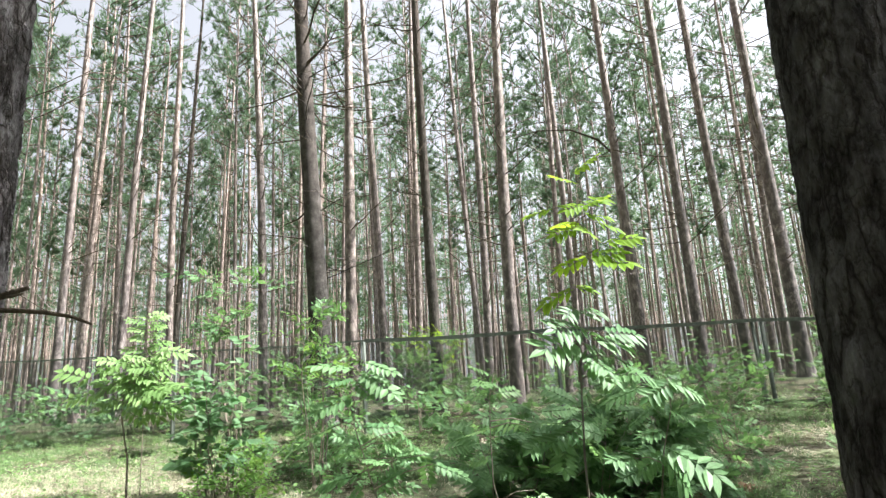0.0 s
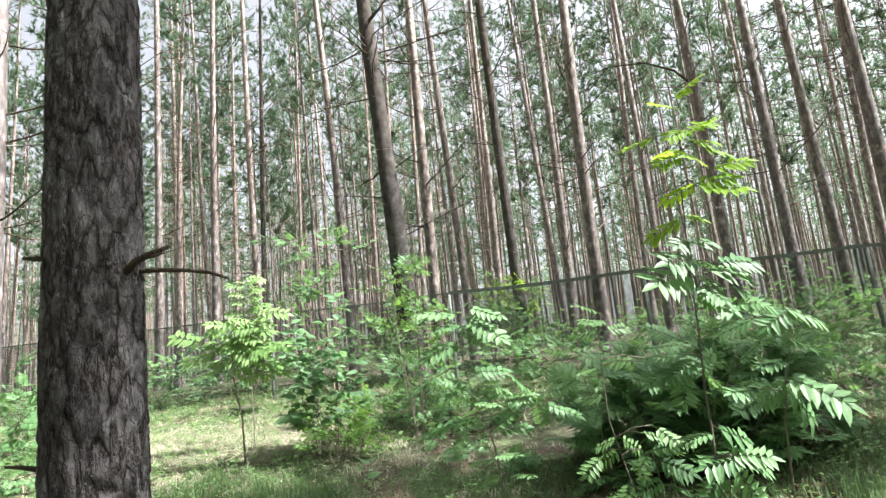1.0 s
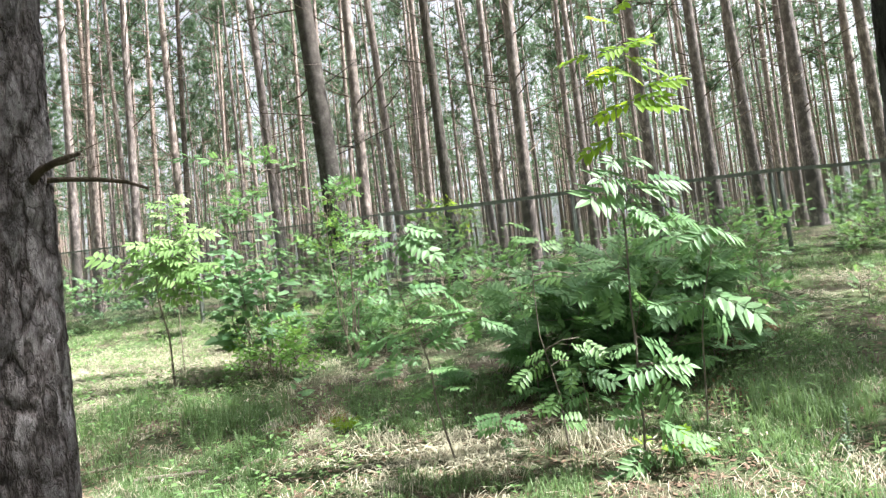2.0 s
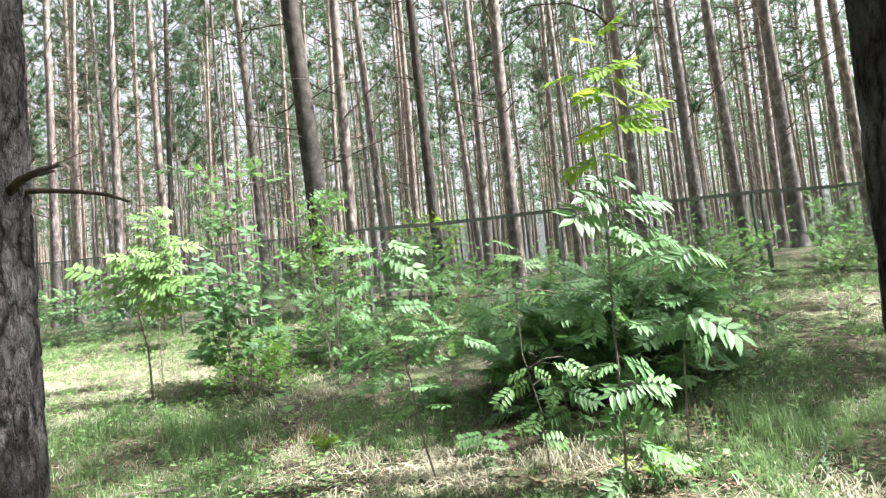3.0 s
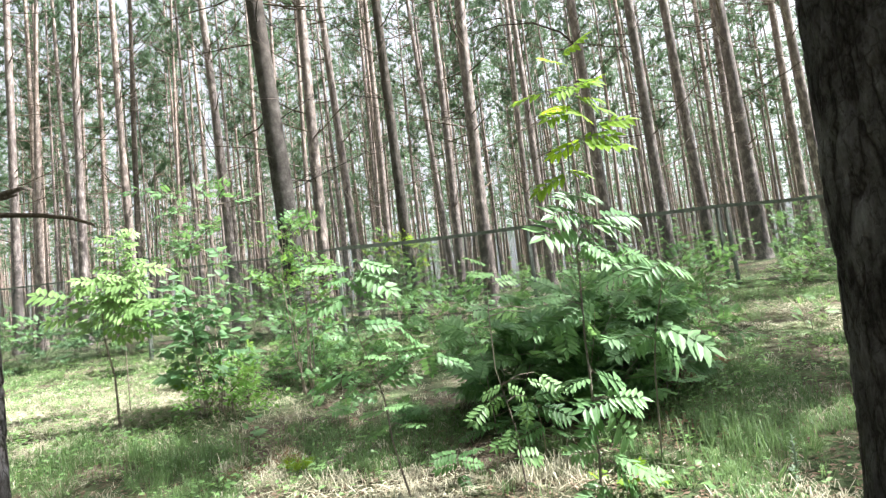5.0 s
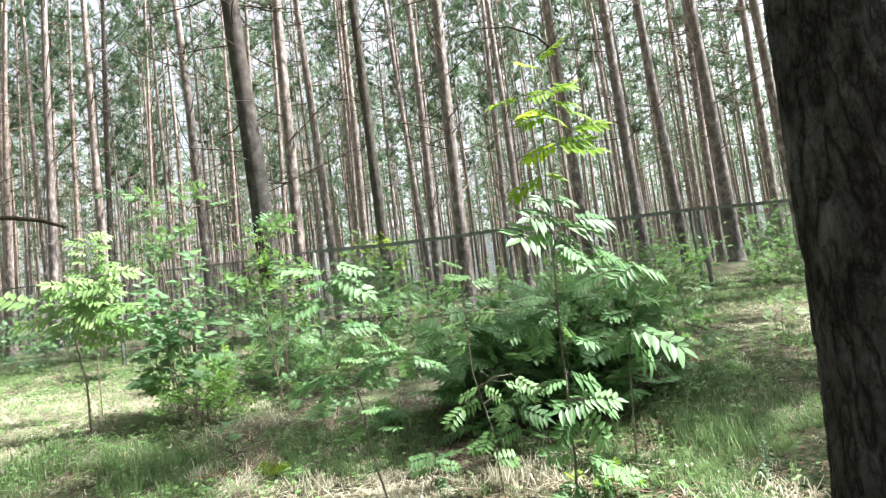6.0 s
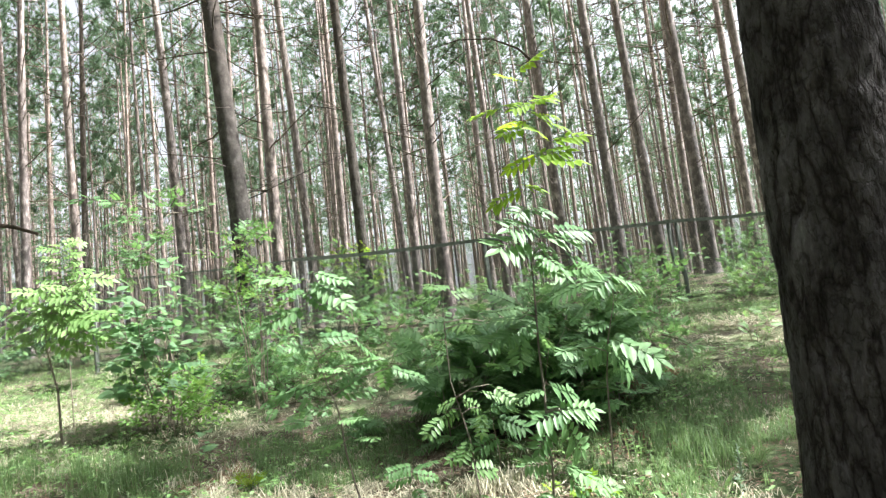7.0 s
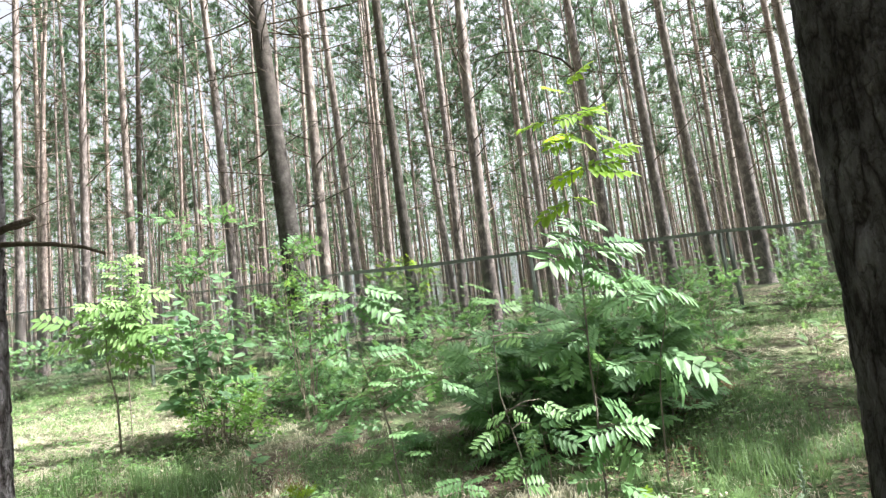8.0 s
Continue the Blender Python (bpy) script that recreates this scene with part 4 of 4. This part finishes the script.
bush("leafy_bush", "yellow-green sapling beyond the fence", -0.35, 12.3, 1.9, 0.5, 6, 10, SHRUB_SPRAY, 0.34, 51, low=0.2, top_kinds=YOUNG_LIT_SPRAY, leaf_name="leaf_spray")
bush("leafy_bush", "green bush beyond the fence", -0.9, 12.2, 1.8, 0.5, 5, 7, ROWAN_SPRAY, 0.32, 52, low=0.2, leaf_name="leaf_spray")
bush("leafy_bush", "green bush under the pines beyond the fence", 8.3, 14.6, 1.1, 0.7, 5, 7, ROWAN_SPRAY, 0.34, 53, leaf_name="leaf_spray")
bush("leafy_bush", "green bush under the pines beyond the fence", 9.6, 14.6, 1.1, 0.7, 5, 7, ROWAN_SPRAY, 0.34, 54, leaf_name="leaf_spray")
bush("leafy_bush", "low leafy plant at the foot of the fence", 5.3, 9.5, 0.45, 0.6, 7, 8, SHRUB_SPRAY, 0.26, 55, leaf_name="leaf_spray")
bush("leafy_bush", "small light green plant in the sunlit grass", 3.8, 6.7, 0.38, 0.25, 4, 6, SHRUB, 0.13, 56, twigs=2)
for k, (x, y, h) in enumerate(((-0.4, 9.3, 1.1), (0.9, 9.5, 0.9), (2.6, 9.4, 1.2), (3.9, 9.9, 1.0), (-1.6, 9.6, 1.3), (-2.6, 10.8, 1.4))):
    bush("leafy_bush", "dim green bush along the fence", x, y, h * (1.1 if -3 < x < -1 else 0.8), 0.75, 5, 7, ROWAN_SPRAY, 0.28, 80 + k, low=0.05, leaf_name="leaf_spray")
for k, (x, y, h) in enumerate(((-6.3, 10.9, 1.0), (-8.0, 10.9, 1.1), (-9.6, 11.5, 1.2), (-5.4, 11.6, 1.3))):
    bush("leafy_bush", "shaded bush along the fence", x, y, h, 0.85, 6, 7, BROAD_SPRAY, 0.32, 100 + k, low=0.05, leaf_name="leaf_spray")
bush("leafy_bush", "green bush beside the old pine", -5.2, 5.2, 1.0, 0.7, 6, 8, ROWAN_SPRAY, 0.33, 62, low=0.05, leaf_name="leaf_spray")
bush("leafy_bush", "green bush beside the old pine", -6.2, 7.2, 1.2, 0.8, 6, 8, ROWAN_SPRAY, 0.33, 63, low=0.05, leaf_name="leaf_spray")
for k, (x, y, h) in enumerate(((-0.7, 7.3, 0.7), (0.3, 7.2, 0.6), (-1.4, 7.9, 0.9), (-1.1, 6.7, 0.6), (-1.8, 7.3, 0.7))):
    bush("leafy_bush", "dull green bush in the shade of the clearing", x, y, h * 0.8, 0.5, 5, 7, ROWAN_SPRAY, 0.25, 120 + k, low=0.1, leaf_name="leaf_spray")

# shrubs and seedlings under the pines, too many to count
bd = Build()
rng = random.Random(65)
for _ in range(500):
    y = 11.5 + 70 * rng.random() ** 1.5
    x = rng.uniform(-1, 1) * (0.8 * y + 2)
    g, h = ground_z(x, y), rng.uniform(0.3, 1.3)
    grow = 1 + (y - 11) * 0.03
    for _ in range(26):
        a = rng.uniform(0, 6.3)
        root = Vector((x + rng.gauss(0, 0.4 * h), y + rng.gauss(0, 0.4 * h), g + h * rng.random() ** 0.7))
        leaflet(bd, root, Vector((math.cos(a), math.sin(a), rng.uniform(-0.3, 0.5))).normalized(), Vector((rng.gauss(0, 0.4), rng.gauss(0, 0.4), 1)).normalized(), 0.13 * grow * rng.uniform(0.7, 1.3), 0.075 * grow)
tagged(new("undergrowth", bd.mesh("undergrowth", LEAF_ROWAN)), "patchy green undergrowth beneath the pines", "undergrowth", "", "stuff")


# ---------- grass, dry grass, litter ----------
def scatter(rng, n, reject):
    out = []
    while len(out) < n:
        y = 2.6 + 9.0 * rng.random() ** 1.5
        x = rng.uniform(-1, 1) * (0.85 * y + 0.9)
        if rng.random() < reject(x, y):
            out.append((x, y))
    return out


def blades(bd, rng, x, y, height, count, lie):
    for _ in range(count):
        bx, by = x + rng.gauss(0, 0.02), y + rng.gauss(0, 0.02)
        p = Vector((bx, by, ground_z(bx, by) - 0.01))
        a = rng.uniform(0, 6.3)
        h = height * rng.uniform(0.5, 1.2)
        d = Vector((math.cos(a), math.sin(a), 0))
        side = Vector((-d.y, d.x, 0)) * rng.uniform(0.0016, 0.003)
        bow = lie * rng.uniform(0.3, 1.2)
        p1, p2 = p + Vector((0, 0, h * 0.6)) + d * h * 0.25 * bow, p + Vector((0, 0, h * max(0.1, 1 - 0.5 * bow))) + d * h * 0.8 * bow
        k = len(bd.v)
        bd.v.extend([p - side, p + side, p1 - side * 0.8, p1 + side * 0.8, p2])
        bd.f.extend([(k, k + 1, k + 3, k + 2), (k + 2, k + 3, k + 4)])


def grass_share(x, y):
    k = noise.noise((x * 0.8, y * 0.8, 1.3)) + 0.7 * noise.noise((x * 2.6, y * 2.6, 5.3))
    lawn = 0.45 * math.exp(-((abs(x) - 2.2) ** 2 / 1.0 + (y - 4.2) ** 2 / 2.0))
    # grass thinned in the left sun patch, so that pale straw brightens it
    bare = 1 - 0.7 * math.exp(-((x + 3.7) ** 2 / 1.6 + (y - 7.4) ** 2 / 1.6))
    return (0.02 + 0.98 * max(0, min(1, 0.32 + lawn + 2.6 * k))) * bare


def dry_share(x, y):
    k = noise.noise((x * 0.9 + 4, y * 0.9, 8.3)) + 0.5 * noise.noise((x * 2.3, y * 2.3, 2.3))
    # more pale blades where sun falls, lightening the ground by their colour
    near = 0.16 * math.exp(-((x + 0.3) ** 2 / 1.2 + (y - 3.8) ** 2 / 0.2)) + 1.1 * math.exp(-((x + 3.9) ** 2 / 2.2 + (y - 7.0) ** 2 / 1.4))
    return (0.02 + 0.98 * max(0, min(1, -0.22 + 0.8 * k + near))) * (0.35 if x > 0.9 and y < 6 else 1.0)


rng = random.Random(71)
bd = Build()
for x, y in scatter(rng, 26000, grass_share):
    blades(bd, rng, x, y, 0.09 * rng.uniform(0.35, 1.5), 7, 1.2)
for _ in range(4500):
    x, y = rng.uniform(-7, 7), rng.uniform(-5, 2.8)
    if rng.random() < grass_share(x, y):
        blades(bd, rng, x, y, 0.09 * rng.uniform(0.35, 1.5), 7, 1.2)
for x, y in ((-2.84, 5.48), (-2.83, 5.05), (-2.23, 5.12), (-1.88, 4.98), (-1.89, 4.61), (-1.63, 4.72), (1.65, 4.04), (1.79, 3.83), (2.16, 5.65)):
    for _ in range(48):
        blades(bd, rng, x + rng.gauss(0, 0.13), y + rng.gauss(0, 0.13), rng.uniform(0.13, 0.26), 7, 0.9)
tagged(new("grass", bd.mesh("grass", GRASS)), "thin green grass tufts on the forest floor", "grass", "", "stuff")
bd = Build()
for x, y in scatter(rng, 9000, dry_share):
    blades(bd, rng, x, y, 0.085 * rng.uniform(0.5, 1.3), 6, 2.4)
# flat dry straw over the three sun patches, its pale colour standing in for sunlight
for k in range(26000):
    if k < 20000:
        x, y = rng.gauss(-3.6, 0.9), rng.gauss(7.4, 1.1)
    elif k < 21200:
        x, y = rng.gauss(-0.1, 0.7), rng.gauss(3.8, 0.22)
    else:
        x, y = rng.gauss(3.9, 0.7), rng.gauss(7.4, 0.5)
    if noise.noise((x * 1.7, y * 1.7, 6.1)) < -0.12:
        continue
    a = rng.uniform(0, 6.3)
    p = Vector((x, y, ground_z(x, y) + rng.uniform(0.012, 0.045)))
    d = Vector((math.cos(a), math.sin(a), rng.gauss(0, 0.12))) * rng.uniform(0.03, 0.09)
    s = Vector((-d.y, d.x, 0)).normalized() * rng.uniform(0.003, 0.007)
    bd.face((p - d, p + s, p + d, p - s))
for x, y in ((-1.45, 4.55), (-1.22, 4.32), (-1.07, 4.6), (-0.65, 4.09), (0.45, 3.75), (0.64, 3.78)):
    for _ in range(22):
        blades(bd, rng, x + rng.gauss(0, 0.07), y + rng.gauss(0, 0.07), rng.uniform(0.1, 0.2), 6, 1.7)
tagged(new("dry_grass", bd.mesh("dry_grass", GRASS_DRY)), "pale dry grass blades on the ground, thickened to brighten sun patches", "dry grass", "", "stuff")
bd = Build()
for x, y in scatter(rng, 26000, lambda x, y: 0.6):
    p = Vector((x, y, ground_z(x, y) + 0.006))
    a = rng.uniform(0, 6.3)
    if rng.random() < 0.6:
        d, w = Vector((math.cos(a), math.sin(a), rng.uniform(-0.1, 0.25))) * rng.uniform(0.03, 0.08), 0.0016
    else:
        d, w = Vector((math.cos(a), math.sin(a), rng.uniform(-0.2, 0.3))) * rng.uniform(0.015, 0.03), 0.012
    s = Vector((-d.y, d.x, rng.uniform(-0.01, 0.01))).normalized() * w
    bd.face((p - d, p + s, p + d, p - s))
for k in range(20000):
    x, y = (rng.uniform(-3.2, 3.2), rng.uniform(2.7, 5.6)) if k < 14000 else (rng.uniform(-6, 6), rng.uniform(-4, 2.8))
    p = Vector((x, y, ground_z(x, y) + 0.008))
    a = rng.uniform(0, 6.3)
    d = Vector((math.cos(a), math.sin(a), rng.uniform(-0.15, 0.3))) * rng.uniform(0.012, 0.04)
    s = Vector((-d.y, d.x, rng.uniform(-0.01, 0.01))).normalized() * rng.uniform(0.001, 0.009)
    bd.face((p - d, p + s, p + d, p - s))
tagged(new("litter", bd.mesh("litter", LITTER)), "brown needles and dead leaves on the ground", "leaf litter", "", "stuff")
bd = Build()
for x, y in scatter(rng, 6500, lambda x, y: max(0.03, min(1, -0.05 + 1.2 * noise.noise((x * 0.5 + 9, y * 0.5, 4.0)) + (0.7 if x < -2 and y > 4.5 else 0) + (0.4 if y > 7.5 else 0)))):
    g = ground_z(x, y)
    for _ in range(rng.randint(2, 4)):
        a = rng.uniform(0, 6.3)
        root = Vector((x + rng.gauss(0, 0.02), y + rng.gauss(0, 0.02), g + rng.uniform(0.02, 0.14)))
        leaflet(bd, root, Vector((math.cos(a), math.sin(a), rng.uniform(-0.2, 0.5))).normalized(), Vector((rng.gauss(0, 0.3), rng.gauss(0, 0.3), 1)).normalized(), rng.uniform(0.025, 0.06), rng.uniform(0.012, 0.026))
tagged(new("herbs", bd.mesh("herbs", LEAF_SHRUB)), "low green herb leaves covering the ground", "herbs", "", "stuff")


# ---------- small things on the ground ----------
def on_ground(x, y, up=0.0):
    return Vector((x, y, ground_z(x, y) + up))


def fallen_stick(x0, y0, x1, y1, r, label, seed):
    rng = random.Random(seed)
    foot = on_ground(x0, y0)
    ob = thing("fallen_branch", foot, label, "branch")
    a, c = on_ground(x0, y0, r * 0.8) - foot, on_ground(x1, y1, r * 0.8) - foot
    n = 7
    bd = Build()
    bd.tube([a.lerp(c, i / n) + Vector((rng.gauss(0, r * 0.25), rng.gauss(0, r * 0.25), rng.uniform(0, r * 0.3))) for i in range(n + 1)], [r * rng.uniform(0.85, 1.1) * (1 - 0.3 * i / n) for i in range(n + 1)], 9)
    part("wood", bd.mesh("wood", BARK_STEM), ob)
    bd = Build()
    bd.tube([c - (c - a).normalized() * 0.012, c + (c - a).normalized() * 0.006], [r * 0.78, r * 0.7], 9)
    part("broken_end", bd.mesh("broken_end", BARK_DARK_SHADED), ob, None, "dark broken end")
    return ob


fallen_stick(-0.80, 4.44, -0.64, 4.69, 0.021, "short pale fallen branch with a dark broken end", 1)
fallen_stick(-2.75, 5.75, -2.35, 6.05, 0.011, "thin dry stick lying in the grass", 2)
fallen_stick(0.42, 3.72, 0.62, 3.92, 0.008, "thin bare stick among dry grass", 3)
fallen_stick(1.9, 4.9, 2.35, 5.05, 0.012, "thin dry stick lying in the grass", 4)
fallen_stick(-2.13, 3.87, -1.71, 3.91, 0.02, "dark fallen branch lying in the grass", 6)
fallen_stick(-1.62, 3.58, -1.41, 4.02, 0.018, "dark fallen branch lying in the grass", 7)
fallen_stick(-2.6, 4.09, -2.3, 4.2, 0.011, "thin pale stick lying in the grass", 8)
fallen_stick(-3.6, 6.7, -3.0, 6.95, 0.016, "thin dry stick lying in the grass", 5)


def needle_heap(name, label, x, y, spread, high, count, length, wide, mat, seed, category, stand=0.5):
    """A tuft of many thin dry pieces springing from one spot."""
    rng = random.Random(seed)
    foot = on_ground(x, y)
    ob = thing(name, foot, label, category)
    bd = Build()
    for _ in range(count):
        a = rng.uniform(0, 6.3)
        q = spread * rng.random() ** 0.7
        p = Vector((math.cos(a) * q, math.sin(a) * q, 0))
        p.z = ground_z(x + p.x, y + p.y) - foot.z + high * rng.random() * max(0.1, 1 - q / spread)
        b = a + rng.gauss(0, 0.7)
        d = Vector((math.cos(b), math.sin(b), rng.gauss(stand, 0.5))).normalized()
        ln = length * rng.uniform(0.5, 1.3)
        s = d.cross(Vector((rng.gauss(0, 1), rng.gauss(0, 1), rng.gauss(0, 1)))).normalized() * wide * rng.uniform(0.7, 1.3)
        m1, e = p + d * ln * 0.5, p + d * ln - Vector((0, 0, 0.35 * ln * rng.random()))
        bd.face((p, m1 + s, e, m1 - s))
    tuft = part("tuft", bd.mesh("tuft", mat), ob)
    tagged(tuft, "", "", "", "stuff")
    return ob


NEEDLE_DRY = leaf_material("dry_pine_needle", (0.11, 0.055, 0.032), (0.30, 0.17, 0.105), (0.2, 0.11, 0.06), 0.15, 0.7)
LEAF_DRY = leaf_material("dead_leaf", (0.09, 0.055, 0.035), (0.30, 0.20, 0.125), (0.22, 0.13, 0.07), 0.2, 0.7)
LEAF_GREY = leaf_material("woolly_leaf", (0.16, 0.22, 0.15), (0.27, 0.34, 0.25), (0.25, 0.34, 0.2), 0.25, 0.8)
needle_heap("dead_pine_spray", "dead pine twig with red-brown dry needles", -1.10, 4.55, 0.09, 0.1, 420, 0.1, 0.0015, NEEDLE_DRY, 1, "dead twig", 0.7)
needle_heap("dead_pine_spray", "dead pine twig with faded brown needles", -1.32, 4.42, 0.11, 0.07, 420, 0.11, 0.0015, NEEDLE_DRY, 2, "dead twig", 0.25)
needle_heap("straw_tuft", "pale bleached grass tuft on the ground", -1.22, 4.28, 0.12, 0.03, 260, 0.13, 0.0018, GRASS_DRY, 3, "dry grass", 0.1)
needle_heap("grass_tuft", "bright yellow-green grass tuft in the sun", -0.98, 4.47, 0.06, 0.02, 220, 0.11, 0.002, LEAF_YOUNG_LIT, 4, "grass tuft", 1.3)
needle_heap("leaf_heap", "heap of curled brown dead leaves under the rowans", 1.85, 5.55, 0.38, 0.12, 460, 0.05, 0.014, LEAF_DRY, 5, "leaf heap", 0.2)
needle_heap("leaf_heap", "heap of curled brown dead leaves under the rowans", 2.3, 5.75, 0.3, 0.09, 320, 0.05, 0.014, LEAF_DRY, 6, "leaf heap", 0.2)
needle_heap("leaf_heap", "scattered dead leaves on bare soil", 1.45, 4.35, 0.35, 0.03, 160, 0.05, 0.013, LEAF_DRY, 7, "leaf heap", 0.1)
for k, (x, y, q) in enumerate(((1.65, 3.42, 0.16), (1.5, 3.55, 0.12), (1.2, 3.45, 0.12), (2.0, 3.7, 0.14), (-1.9, 4.3, 0.17), (-2.1, 4.6, 0.18), (-1.6, 4.9, 0.18), (2.4, 5.3, 0.16), (3.0, 6.2, 0.15), (-2.5, 4.4, 0.2))):
    needle_heap("grass_tuft", "green grass tuft with arching blades", x, y, 0.05, 0.01, 70, q, 0.0022, GRASS, 20 + k, "grass tuft", 1.5)


def spike_weed(x, y, high, seed):
    rng = random.Random(seed)
    foot = on_ground(x, y, -0.01)
    ob = thing("spike_weed", foot, "grey-green woolly weed with an upright leafy spike", "weed")
    bd = Build()
    bd.tube([(0, 0, 0), (0.004, 0.003, high * 0.5), (0.0, 0.0, high)], [0.006, 0.005, 0.002], 6)
    part("stem", bd.mesh("stem", LEAF_GREY), ob)
    me = Build()
    leaflet(me, Vector((0, 0, 0)), Vector((1, 0, 0.3)).normalized(), Vector((-0.3, 0, 1)).normalized(), 1.0, 0.36)
    blade_mesh = me.mesh("leaf", LEAF_GREY)
    for i in range(26):
        k = (i + 0.5) / 26
        z = 0.02 + (high - 0.02) * k
        ln = 0.045 * (1 - 0.75 * k) + 0.01
        part("leaf", blade_mesh, ob, pose(0, 0, z, 0, rng.uniform(-30, 10), i * 137.5 + rng.uniform(-20, 20)) @ Matrix.Diagonal((ln, ln, ln, 1)))
    return ob


spike_weed(1.81, 3.52, 0.2, 1)
spike_weed(1.72, 3.38, 0.1, 2)
for k, (x, y, h, kinds, size) in enumerate(((1.2, 3.48, 0.12, SMALL, 0.06), (0.98, 3.4, 0.14, YOUNG_LIT, 0.09), (-0.28, 5.2, 0.2, ROWAN, 0.14), (0.05, 5.0, 0.16, SMALL, 0.07), (2.3, 4.7, 0.13, SMALL, 0.06), (-1.55, 5.3, 0.22, BROAD, 0.1), (-0.75, 5.4, 0.25, ROWAN, 0.14), (-1.35, 4.25, 0.12, SMALL, 0.06))):
    bush("seedling", "small green seedling in the grass", x, y, h, 0.08, 2, 5, kinds, size, 300 + k, "seedling", 0.3, twigs=1)
